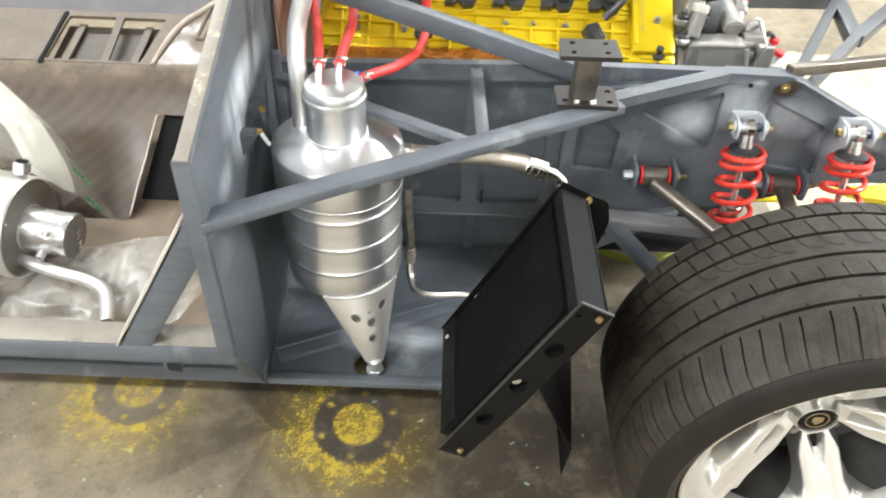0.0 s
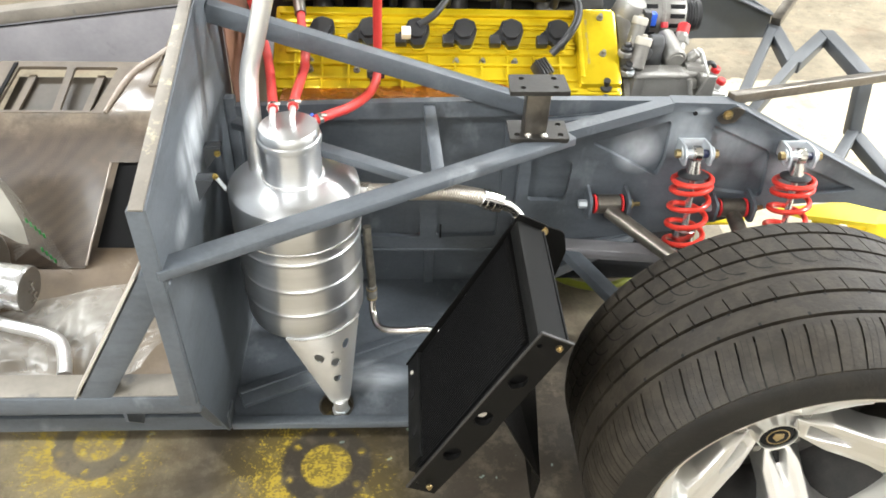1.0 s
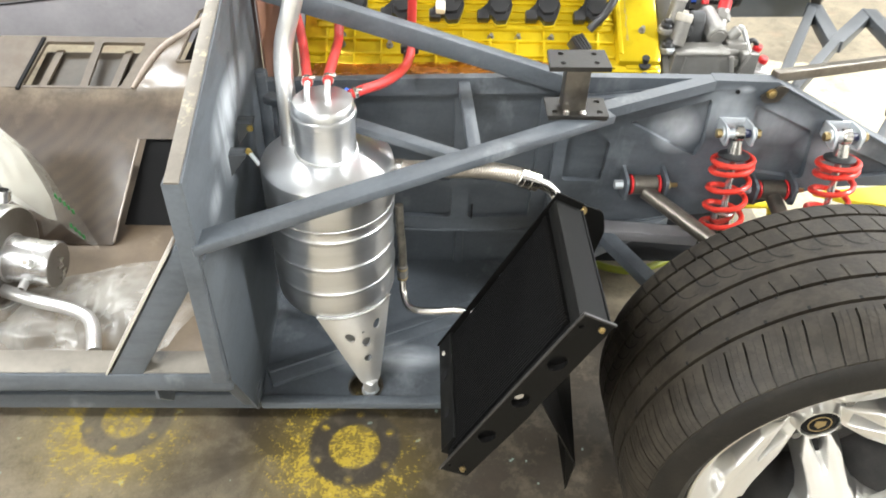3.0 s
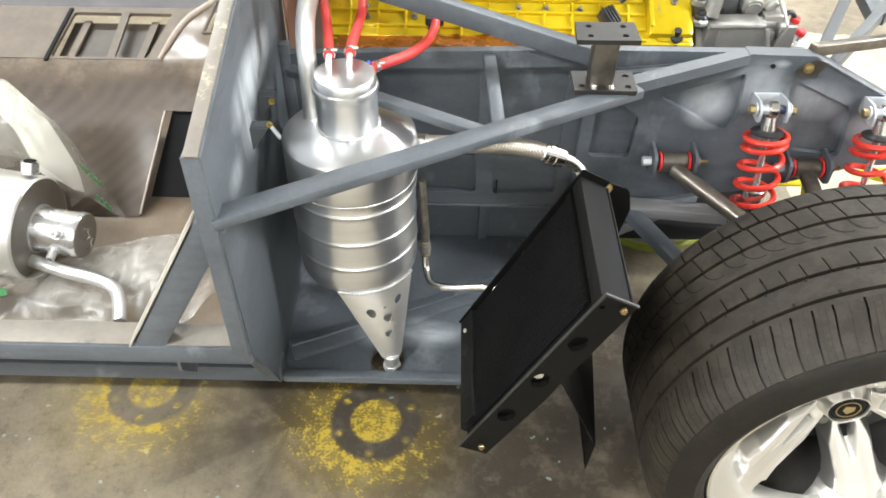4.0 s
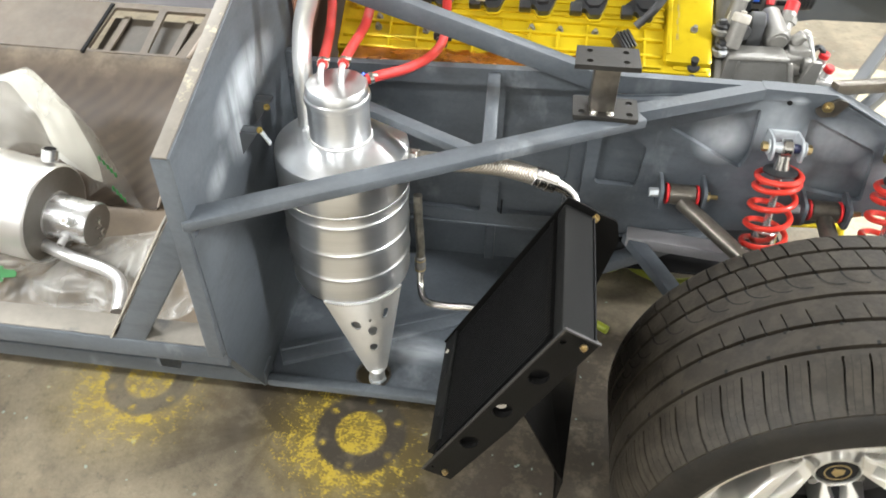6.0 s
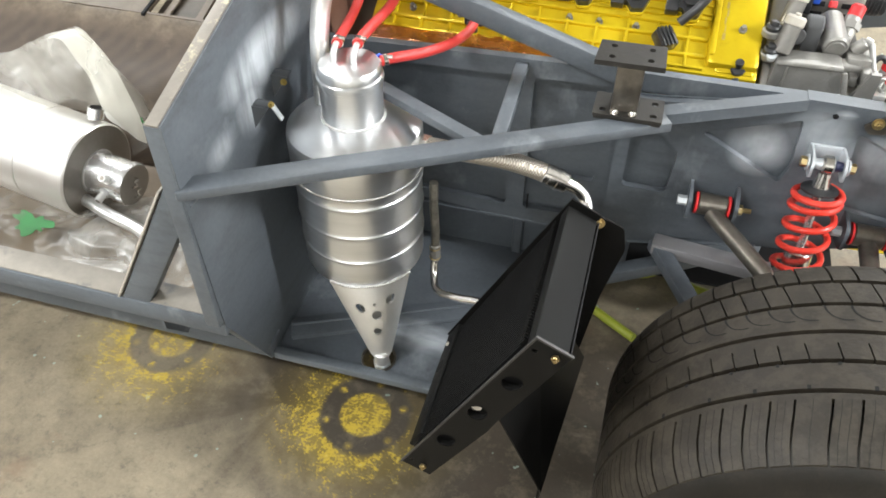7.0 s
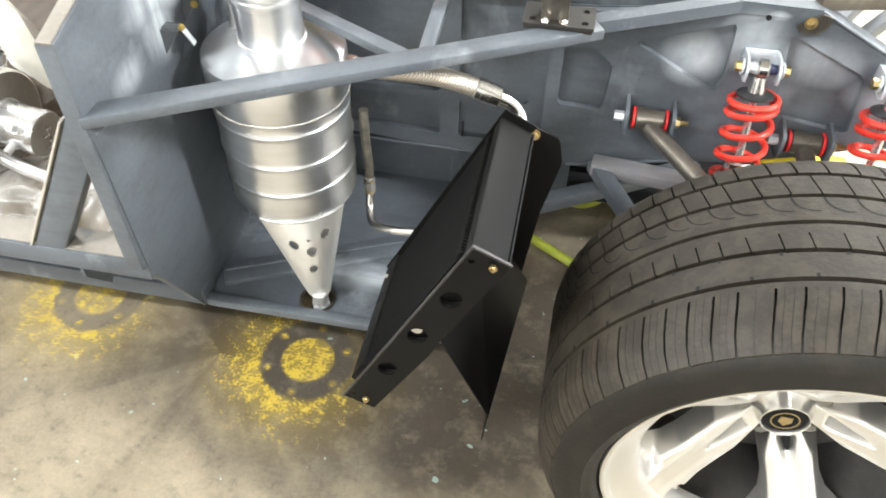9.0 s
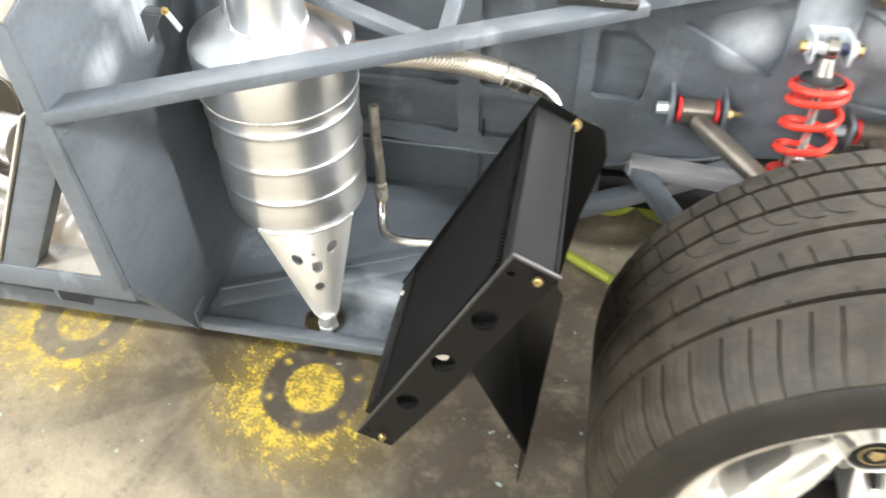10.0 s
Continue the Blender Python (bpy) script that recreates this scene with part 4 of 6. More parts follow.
# oil cooler leaning back in front of the wheel
cooler = thing("oil_cooler", (0.35, -0.08, 0.25), "black finned oil cooler in drilled black side plates", "oil cooler")
C0 = Vector((0.326, 0, 0.245))
cd = Vector((0.187, 0, 0.378)).normalized()
cn = Vector((cd.z, 0, -cd.x))


def cool(y0):
    return lambda u, v, w: C0 + cd * u + cn * v + Vector((0, y0 + w, 0))


CL = 0.424
side = [(0.028, -0.004), (CL, 0), (CL, 0.05), (0.235, 0.05), (0.205, 0.052), (0.03, 0.045)]
SLOTS = ((0.137, 0.020), (0.233, 0.021), (0.326, 0.0225))
slots = [*[ring(u, v, 0.0165, 24, 0.8) for u, v in SLOTS], ring(CL - 0.022, 0.01, 0.004, 10), ring(0.045, 0.006, 0.003, 10)]
outer = part("outer_side_plate", plate(side, 0.003, cool(-0.210), slots), BLACKPC, cooler)
part("side_plate_lip", plate([(0.028, -0.005), (CL, -0.001), (CL, 0.0015), (0.028, -0.0025)], 0.004, cool(-0.211)), LIP, cooler)
for u, v in SLOTS:
    m = Matrix.Translation(C0 + cd * u + cn * v + Vector((0, -0.2072, 0))) @ Matrix.Rotation(radians(-90), 4, "X")
    part("pressed_rim", lathe([(0.0168, 0.0), (0.0172, 0.002), (0.0155, 0.007), (0.0145, 0.007), (0.0158, 0.001), (0.0168, 0.0)], 28, m), BLACKPC, cooler)
part("side_plate_end_lip", plate([(CL - 0.0015, 0.0), (CL + 0.0012, 0.0), (CL + 0.0012, 0.051), (CL - 0.0015, 0.051)], 0.004, cool(-0.2112)), LIP, cooler, "grey folded edge, paler than the plate")
part("inner_side_plate", plate(side, 0.003, cool(0.050), slots[:3]), BLACKPC, cooler)
core = part("core", plate([(0.04, 0.006), (CL - 0.036, 0.006), (CL - 0.036, 0.044), (0.04, 0.044)], 0.236, cool(-0.196)), CORE, cooler)
bars = bmesh.new()
for i in range(44):
    b = plate([(0.060, 0.0015), (CL - 0.05, 0.0015), (CL - 0.05, 0.010), (0.060, 0.010)], 0.0027, cool(-0.19 + 0.224 * i / 43))
    me = bpy.data.meshes.new("b")
    b.to_mesh(me)
    b.free()
    bars.from_mesh(me)
tagged(part("fin", bars, CORE, core), kind="stuff")
teeth = bmesh.new()
for i in range(44):
    u = CL - 0.049
    yy = -0.19 + 0.224 * i / 43
    b = plate([(u, -0.001), (u + 0.012, -0.001), (u + 0.012, 0.006), (u, 0.006)], 0.0026, cool(yy))
    me = bpy.data.meshes.new("b")
    b.to_mesh(me)
    b.free()
    teeth.from_mesh(me)
tagged(part("fin_edge", teeth, BLACKPC, core), kind="stuff")
part("top_header", plate(rounded([(CL - 0.036, 0.003), (CL - 0.010, 0.001), (CL - 0.010, 0.050), (CL - 0.036, 0.050)], 0.004, 2), 0.252, cool(-0.205)), HEADER, cooler, "satin black header tank")
low = part("bottom_header", plate(rounded([(0.031, -0.003), (0.076, -0.003), (0.076, 0.042), (0.031, 0.042)], 0.005, 3), 0.225, cool(-0.18)), HEADER, cooler, "satin black lower header")
# black discs painted as the dark of holes; the last is a screw
for u, y, r, h, mat in ((0.05, -0.035, 0.012, 0.0006, SHADOW_BLACK), (0.056, -0.12, 0.009, 0.0006, SHADOW_BLACK), (0.052, 0.012, 0.0038, 0.003, BARE)):
    p = C0 + cd * u - cn * 0.003 + Vector((0, y, 0))
    part("header_hole_screw", cyl(p + cn * 0.001, p - cn * h, r, 18), mat, low)
part("top_bracket", plate(rounded([(0.505, 0.590), (0.520, 0.612), (0.592, 0.585), (0.600, 0.545), (0.578, 0.44), (0.562, 0.30), (0.545, 0.225), (0.50, 0.36), (0.535, 0.50)], 0.008), 0.004, XZ(0.054)), BLACKPC, cooler)
part("bracket_slot", plate(rounded([(0.522, 0.592), (0.528, 0.602), (0.545, 0.596), (0.540, 0.586)], 0.004), 0.002, XZ(0.0525)), SHADOW_BLACK, cooler)


def four_corners(a, b, c, d, t):
    """A folded sheet between four corners."""
    a, b, c, d = (Vector(p) for p in (a, b, c, d))
    n = (b - a).cross(d - a).normalized()
    return plate([(0, 0), (1, 0), (1, 1), (0, 1)], t, lambda u, v, w: a.lerp(b, u).lerp(d.lerp(c, u), v) + n * w)


duct = part("duct_flap", four_corners((0.476, -0.209, 0.444), (0.548, -0.2105, 0.284), (0.572, 0.05, 0.291), (0.482, 0.05, 0.45), 0.002), BLACKPC, cooler, "black sheet duct hanging behind the core")
part("flap_lip", four_corners((0.548, -0.2105, 0.283), (0.542, -0.2105, 0.215), (0.546, 0.05, 0.217), (0.571, 0.05, 0.289), 0.0015), BLACKPC, duct)
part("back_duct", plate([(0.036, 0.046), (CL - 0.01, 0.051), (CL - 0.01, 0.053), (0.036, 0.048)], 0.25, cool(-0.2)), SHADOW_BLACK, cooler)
for p in ((0.539, -0.2125, 0.602), (0.371, -0.2125, 0.282)):
    part("gold_bolt", hexbolt(p, (0, -1, 0), 0.0052, 0.005, False), GOLD, cooler)
part("gold_bolt", hexbolt((0.556, 0.0535, 0.588), (0, -1, 0.1), 0.006, 0.005), GOLD, cooler)
part("fitting_end", cyl(C0 + cd * 0.235 + cn * 0.017 + Vector((0, -0.203, 0)), C0 + cd * 0.235 + cn * 0.017 + Vector((0, -0.194, 0)), 0.0075, 16), BARE, cooler)

# wheel
WC = Vector((0.953, 0, 0.317))
wheel = thing("rear_wheel", (WC.x, -0.12, 0), "wide worn black tyre on a silver five-spoke alloy wheel", "wheel")
WY = Matrix.Translation(WC) @ Matrix.Rotation(radians(90), 4, "X")  # local z becomes world -y


def wl(profile, seg=96, a0=0.0, a1=2 * math.pi):
    return lathe(profile, seg, WY, a0, a1)


R = 0.333
tyre = part("tyre", wl([(0.245, -0.02), (0.285, -0.03), (0.31, -0.02), (0.3225, 0.0), (0.3225, 0.242), (0.318, 0.262), (0.3095, 0.276), (0.304, 0.281), (0.297, 0.285), (0.287, 0.2885), (0.276, 0.29), (0.2725, 0.292), (0.2685, 0.292), (0.266, 0.2895), (0.26, 0.287), (0.253, 0.282), (0.248, 0.272), (0.246, 0.255)], 128), RUBBER_IN, wheel, "worn black tyre")


def arc_block(a0, a1, ya, yb, r, depth, skew=0.0, edge_drop=0.0, n=3, drop_a=0.0, bow=0.0):
    """One block of tread between the angles, from ya to yb outward; skew slants and bow curves its ends."""
    bm = bmesh.new()
    k = 4 if bow or edge_drop or drop_a else 2
    rows = []
    for rr in (r - depth, r):
        for j in range(k + 1):
            f = j / k
            drop = edge_drop * f**2.5 + drop_a * (1 - f)**2.5
            sk = skew * f + bow * math.sin(math.pi / 2 * f)**2
            rows.append([bm.verts.new(((rr - drop) * math.cos(a0 + (a1 - a0) * i / n + sk), (rr - drop) * math.sin(a0 + (a1 - a0) * i / n + sk), ya + (yb - ya) * f)) for i in range(n + 1)])
    lo, hi = rows[: k + 1], rows[k + 1 :]
    for p, q in zip(hi, hi[1:]):
        for i in range(n):
            bm.faces.new((p[i], p[i + 1], q[i + 1], q[i]))
    for j in range(k):
        for i in (0, n):
            bm.faces.new((lo[j][i], lo[j + 1][i], hi[j + 1][i], hi[j][i]))
    for j in (0, k):
        for i in range(n):
            bm.faces.new((lo[j][i], lo[j][i + 1], hi[j][i + 1], hi[j][i]))
    bm.transform(WY)
    return bm


# the pitches of the tread repeat unevenly round the tyre, and all rows share them
PITCH = [93.1]
for p in itertools.cycle((6.0, 6.1, 5.0, 6.5, 4.4, 4.7, 4.6, 4.9)):
    if PITCH[-1] + p > 450.6:
        break
    PITCH.append(PITCH[-1] + p)
PITCH = [radians(p) for p in PITCH]


def mark(i, back):
    """The angle of cut i of a row that lags the shoulder by that share of a pitch."""
    a, b = PITCH[i % len(PITCH)], PITCH[i % len(PITCH) - 1]
    return a - ((a - b) % (2 * math.pi)) * back


def rib(name, ya, yb, gap, back=0.0, skew=0.0, drop=0.0, drop_a=0.0, bow=0.0):
    bms = []
    for i in range(len(PITCH)):
        a, b = mark(i, back), mark(i + 1, back)
        bms.append(arc_block(a + gap / 2, a + (b - a) % (2 * math.pi) - gap / 2, ya, yb, R, 0.011, skew, drop, 3, drop_a, bow))
    return part(name, merge(*bms), RUBBER, tyre)


def band(name, ya, yb):
    return part(name, wl([(R - 0.011, ya), (R - 0.001, ya), (R, ya + 0.001), (R, yb - 0.0005), (R - 0.011, yb)], 160), RUBBER, tyre)


def hook(a0):
    """A thin hooked cut that starts across the rib and swings round along it."""
    bm = bmesh.new()
    left, right = [], []
    for i in range(9):
        s = i / 8
        y, a = 0.0685 + 0.024 * math.sin(math.pi * 0.55 * s), a0 - 0.09 * s**1.7
        w = 0.0015 * (1 - 0.45 * s)
        for row, k in ((left, -1), (right, 1)):
            row.append(bm.verts.new(((R + 0.0004) * math.cos(a + k * w / R * (1 - s)), (R + 0.0004) * math.sin(a + k * w / R * (1 - s)), y + k * w * s)))
    for i in range(8):
        bm.faces.new((left[i], left[i + 1], right[i + 1], right[i]))
    bm.transform(WY)
    return bm


band("outer_shoulder_band", 0.1995, 0.209)
rib("outer_shoulder_rib", 0.2085, 0.2775, 0.0085, 0.0, 0.012, 0.0225, bow=0.02)
fine = []
for i in range(len(PITCH)):
    a, b = mark(i, 0.0), mark(i + 1, 0.0)
    span = (b - a) % (2 * math.pi)
    fine += [arc_block(a + span * k, a + span * k + 0.0026, 0.2085, 0.2775, R + 0.0003, 0.001, 0.012, 0.0225, 3, 0.0, 0.02) for k in ((0.36, 0.68) if i % 3 else (0.5,))]
tagged(part("fine_sipe", merge(*fine), RUBBER_IN, tyre), kind="stuff")
band("solid_rib", 0.157, 0.1945)
for i in range(0, len(PITCH), 2):
    part("wear_nick", arc_block(mark(i, 0.45), mark(i, 0.45) + 0.012, 0.189, 0.1948, R + 0.0003, 0.001), SHADOW_BLACK, tyre)
    part("wear_nick", arc_block(mark(i + 1, 0.4), mark(i + 1, 0.4) + 0.011, 0.1567, 0.161, R + 0.0003, 0.001), SHADOW_BLACK, tyre)
band("sipe_band", 0.1125, 0.128)
rib("sipe_rib", 0.1275, 0.1515, 0.0055, 0.35, -0.012)
band("curved_rib", 0.0675, 0.1075)
for i in range(len(PITCH)):
    part("hooked_cut", hook(mark(i, 0.0)), SHADOW_BLACK, tyre)
rib("block_rib", 0.030, 0.0625, 0.0065, 0.7, -0.03)
rib("inner_shoulder_rib", -0.020, 0.0245, 0.0085, 0.05, -0.03, 0.0, 0.018)

lip = part("rim", wl([(0.2315, 0.22), (0.2315, 0.258), (0.235, 0.270), (0.2405, 0.275), (0.2445, 0.2745), (0.2458, 0.271), (0.2455, 0.25), (0.2455, 0.0)], 128), ALLOY, wheel, "silver painted rim")
part("rim_face", wl([(0.194, 0.195), (0.1935, 0.222), (0.1965, 0.2315), (0.203, 0.2385), (0.212, 0.2465), (0.222, 0.2525), (0.2375, 0.2695), (0.2385, 0.25), (0.226, 0.22), (0.194, 0.195)], 128), ALLOY, lip)


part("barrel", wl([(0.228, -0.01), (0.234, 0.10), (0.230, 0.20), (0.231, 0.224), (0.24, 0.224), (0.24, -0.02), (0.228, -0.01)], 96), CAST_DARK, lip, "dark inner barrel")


def along(table, x):
    """Straight-line reading of a table of (x, value)."""
    for (x0, v0), (x1, v1) in zip(table, table[1:]):
        if x <= x1:
            return v0 + (v1 - v0) * max(0.0, x - x0) / (x1 - x0)
    return table[-1][1]


def dip(d):
    """1 in the middle of a hollow, easing to 0 at its edge."""
    d = min(max(1.0 - d, 0.0) * 1.7, 1.0)
    return d * d * (3 - 2 * d)


HALF = ((0.026, 0.018), (0.05, 0.023), (0.07, 0.030), (0.085, 0.0345), (0.11, 0.034), (0.14, 0.034), (0.163, 0.040), (0.182, 0.056), (0.198, 0.080), (0.210, 0.094))
FACE_Y = ((0.026, 0.128), (0.05, 0.143), (0.08, 0.161), (0.11, 0.177), (0.15, 0.199), (0.18, 0.217), (0.2, 0.2325), (0.21, 0.2395))


def spoke(ang):
    """A dished spoke: a shield-shaped hollow by the hub, flat flanks, and scooped webs where it meets the rim."""
    bm = bmesh.new()
    rows, nr, ns = [], 90, 64
    for i in range(nr + 1):
        rr = 0.026 + 0.184 * i / nr
        half, y = along(HALF, rr), along(FACE_Y, rr)
        row = [bm.verts.new((rr, -half - 0.007, y - 0.045))]
        for j in range(ns + 1):
            f = -1 + 2 * j / ns
            q = f * half
            width = 0.0145 * max(0.25, 1 - max(0.0, rr - 0.062) / 0.07)
            shield = dip(max(abs(q) / width, abs(rr - 0.084) / 0.031))
            scoop = dip(math.hypot((rr - 0.182) / 0.021, (abs(q) - 0.047) / 0.024))
            ridge = 0.002 * max(0.0, 1 - abs(abs(q) - 0.02) / 0.01)
            row.append(bm.verts.new((rr, q, y - 0.034 * shield - 0.02 * scoop + ridge - 0.007 * max(0.0, (abs(f) - 0.86) / 0.14) ** 2)))
        row.append(bm.verts.new((rr, half + 0.007, y - 0.045)))
        rows.append(row)
    for a, b in zip(rows, rows[1:]):
        for i in range(len(a) - 1):
            bm.faces.new((a[i], a[i + 1], b[i + 1], b[i]))
    bm.transform(WY @ Matrix.Rotation(ang, 4, "Z"))
    return bm


for k in range(5):
    a = radians(-70 + 72 * k)
    part("spoke", spoke(a), ALLOY, lip, angle=75)
    # black sheet laid in the hollow as its shade
    part("spoke_slot_shade", plate([(0.06, -0.010), (0.085, -0.0075), (0.105, -0.003), (0.105, 0.003), (0.085, 0.0075), (0.06, 0.010)], 0.001, lambda u, v, w: WY @ Matrix.Rotation(a, 4, "Z") @ Vector((u, v, 0.1235 + (u - 0.06) * 0.42 + w))), SHADOW_BLACK, lip)
hub = part("hub", wl([(0.0, 0.148), (0.0305, 0.148), (0.0308, 0.1565), (0.0318, 0.158), (0.0332, 0.1575), (0.0355, 0.152), (0.039, 0.140), (0.045, 0.127), (0.053, 0.117), (0.062, 0.112), (0.062, 0.09), (0.0, 0.09)], 64), ALLOY, wheel)
cap = part("centre_cap", wl([(0.0, 0.1565), (0.022, 0.1558), (0.0285, 0.154), (0.0304, 0.150)], 40), SHADOW_BLACK, hub, "black cap with a gold shield")
part("shield", plate([(-0.008, 0.009), (0.008, 0.009), (0.009, -0.002), (0.0, -0.011), (-0.009, -0.002)], 0.002, lambda u, v, w: (WC.x + u, -0.1562 - w * 0.5, WC.z + v)), GOLD, cap)
part("shield_ring", lathe([(0.0175, 0.0), (0.0195, 0.0), (0.0195, 0.001), (0.0175, 0.001), (0.0175, 0.0)], 28, Matrix.Translation((WC.x, -0.1556, WC.z)) @ Matrix.Rotation(radians(90), 4, "X")), GOLD, cap)
for k in range(5):
    a = radians(-34 + 72 * k)
    at = lambda r, y: WY @ Vector((r * math.cos(a), r * math.sin(a), y))
    part("lug_seat", cyl(at(0.056, 0.10), at(0.056, 0.131), 0.0155, 24, 0.0145), ALLOY, hub)
    part("lug_bolt", merge(cyl(at(0.056, 0.1313), at(0.056, 0.1325), 0.0125, 20), cyl(at(0.056, 0.1315), at(0.056, 0.141), 0.0088, 6, edge=0.001)), CAST_MID, hub)
part("brake_disc", wl([(0.09, 0.06), (0.19, 0.06), (0.19, 0.08), (0.09, 0.08), (0.09, 0.06)], 64), CAST_DARK, wheel)
for ob in tyre.children_recursive + [tyre]:
    for v in ob.data.vertices:
        v.co.z = max(v.co.z, 0.002)
# black disc added behind the spokes as the shade inside the wheel
part("barrel_back_shade", wl([(0.0, 0.03), (0.232, 0.03)], 48), SHADOW_BLACK, wheel)


# suspension
def bush(x, name="wishbone", y=0.298, z=0.462, end=(0.925, 0.06, 0.415)):
    s = thing(name, (x, y, z), "steel suspension arm with red bushes in a clevis", "suspension arm", "suspension arms")
    part("pivot_sleeve", cyl((x - 0.022, y, z), (x + 0.026, y, z), 0.019, 24, edge=0.002), RAWSTEEL, s)
    for k in (-0.028, 0.026):
        part("red_bush", cyl((x + k + 0.001, y, z), (x + k + 0.0055, y, z), 0.0195, 24, edge=0.001), RED_CAP, s)
    for k in (-0.040, 0.036):
        part("clevis", plate(rounded([(y - 0.026, z - 0.022), (y - 0.026, z + 0.024), (y + 0.03, z + 0.03), (y + 0.03, z - 0.03)], 0.012), 0.006, YZ(x + k)), PRIMER, s)
    part("pivot_bolt", cyl((x - 0.056, y, z), (x - 0.04, y, z), 0.009, 6), ZINC, s)
    part("pivot_nut", merge(cyl((x + 0.042, y, z), (x + 0.052, y, z), 0.009, 6), cyl((x + 0.05, y, z), (x + 0.066, y, z), 0.0045, 10)), GOLD, s)
    part("arm_tube", pipe([(x + 0.004, y - 0.012, z - 0.008), end], 0.0148, 24, smooth=False), RAWSTEEL, s)
    return s


bush(0.732)
bush(0.985, y=0.30, z=0.452, end=(1.0, 0.06, 0.40))


def coilover(x, y=0.283, z=0.590):
    s = thing("coilover", (x, y, z), "coilover damper with a bright red coil spring", "damper", "rear coilovers")
    top, bot = Vector((x, y, z)), Vector((x + 0.008, y - 0.06, z - 0.30))
    d = (bot - top).normalized()
    m = basis(top, bot, (0, 1, 0))
    br = part("clevis_bracket", merge(*[plate(rounded([(y - 0.016, z - 0.02), (y - 0.016, z + 0.004), (y + 0.0, z + 0.016), (y + 0.042, z + 0.01), (y + 0.042, z - 0.02)], 0.008), 0.004, YZ(x + k)) for k in (-0.0255, 0.0225)], box(x - 0.0255, x + 0.0255, y + 0.036, y + 0.041, z - 0.02, z + 0.010, 0.001)), ZINC, s)
    part("bracket_bolt", cyl((x - 0.040, y, z), (x - 0.029, y, z), 0.0082, 6), GOLD, s)
    part("bracket_nut", cyl((x + 0.029, y, z), (x + 0.040, y, z), 0.0082, 6), GOLD, s)
    for k in (-1, 1):
        part("washer", cyl((x + k * 0.0285, y, z), (x + k * 0.031, y, z), 0.0125, 20), ZINC, s)
        part("spacer", cyl((x + k * 0.009, y, z), (x + k * 0.0215, y, z), 0.0092, 20, 0.0075), ZINC if k < 0 else NAVY, s)
    part("eye", merge(cyl((x - 0.009, y, z), (x + 0.009, y, z), 0.0155, 24, edge=0.003), cyl(top, top + d * 0.045, 0.008, 16, 0.015)), STEEL, s)
    part("spring_seat", lathe([(0.0, 0.038), (0.012, 0.036), (0.024, 0.0395), (0.0285, 0.041), (0.0285, 0.044), (0.0, 0.044)], 36, m), COIL, s)
    part("damper_rod", cyl(top + d * 0.043, top + d * 0.17, 0.0065, 16), ALU, s)
    part("damper_body", cyl(top + d * 0.155, top + d * 0.29, 0.022, 24, edge=0.002), STEEL, s)
    part("lower_collar", lathe([(0.02, 0.205), (0.034, 0.21), (0.036, 0.214), (0.036, 0.226), (0.02, 0.232)], 36, m), ALU_DULL, s)
    turns, n = 5.2, 180
    line = []
    for i in range(n + 1):
        t = i / n
        a = 2 * math.pi * turns * t + 2.2
        w = turns * t
        pitch = 0.048 + (0.009 * w if w < 1 else 0.009 + 0.0375 * (w - 1) - 0.01 * (1 - math.exp(-2.2 * (w - 1))))
        line.append(m @ Vector((0.0355 * math.cos(a), 0.0355 * math.sin(a), pitch)))
    part("coil_spring", pipe(line, 0.0053, 10, smooth=False), RED_SPRING, s)
    return s


coilover(0.878)
coilover(1.078, z=0.586)

# engine
eng = thing("engine", (0.43, 0.55, 0.3), "straight-six engine with a yellow-painted cam cover", "engine")
SL = radians(31)
EV, EW = Vector((0, math.cos(SL), math.sin(SL))), Vector((0, -math.sin(SL), math.cos(SL)))
EO = Vector((0, 0.431, 0.622))


def E_(u, v, w):
    return EO + Vector((u, 0, 0)) + EV * v + EW * w


EM = Matrix(((1, 0, 0, 0), (0, EV.y, EW.y, 0), (0, EV.z, EW.z, 0), (0, 0, 0, 1)))
EM.translation = EO


def ebox(u0, u1, v0, v1, w0, w1, bevel=0.003):
    bm = box(u0, u1, v0, v1, w0, w1, bevel)
    bm.transform(EM)
    return bm


cover = part("cam_cover", ebox(0.075, 0.762, 0.0, 0.2, -0.03, 0.014, 0.008), YELLOW, eng, "glossy yellow cam cover")
part("cover_flange", ebox(0.07, 0.768, -0.008, 0.206, -0.034, -0.026, 0.003), YELLOW, cover)
part("coil_tunnel", ebox(0.10, 0.672, 0.085, 0.165, 0.01, 0.022, 0.006), YELLOW, cover)
end = part("end_box", ebox(0.674, 0.760, 0.014, 0.192, 0.004, 0.03, 0.011), YELLOW, cover)
part("end_ridge", ebox(0.676, 0.686, 0.03, 0.186, 0.026, 0.033, 0.003), YELLOW, end)
part("end_step", ebox(0.69, 0.756, 0.006, 0.04, 0.0, 0.018, 0.007), YELLOW, end)
for i in range(7):
    part("scuffed_print", ebox(0.693 + 0.002 * (i % 2), 0.698 - 0.001 * (i % 3), 0.06 + 0.015 * i, 0.073 + 0.015 * i, 0.0301, 0.0303, 0), PRINT_GOLD, end, "worn brown print")
part("cover_edge_rib", ebox(0.082, 0.672, 0.006, 0.011, 0.012, 0.02, 0.002), YELLOW, cover)
for v in (0.03, 0.062, 0.178):
    part("long_rib", ebox(0.085, 0.672, v - 0.003, v + 0.003, 0.010, 0.0215, 0.002), YELLOW, cover)
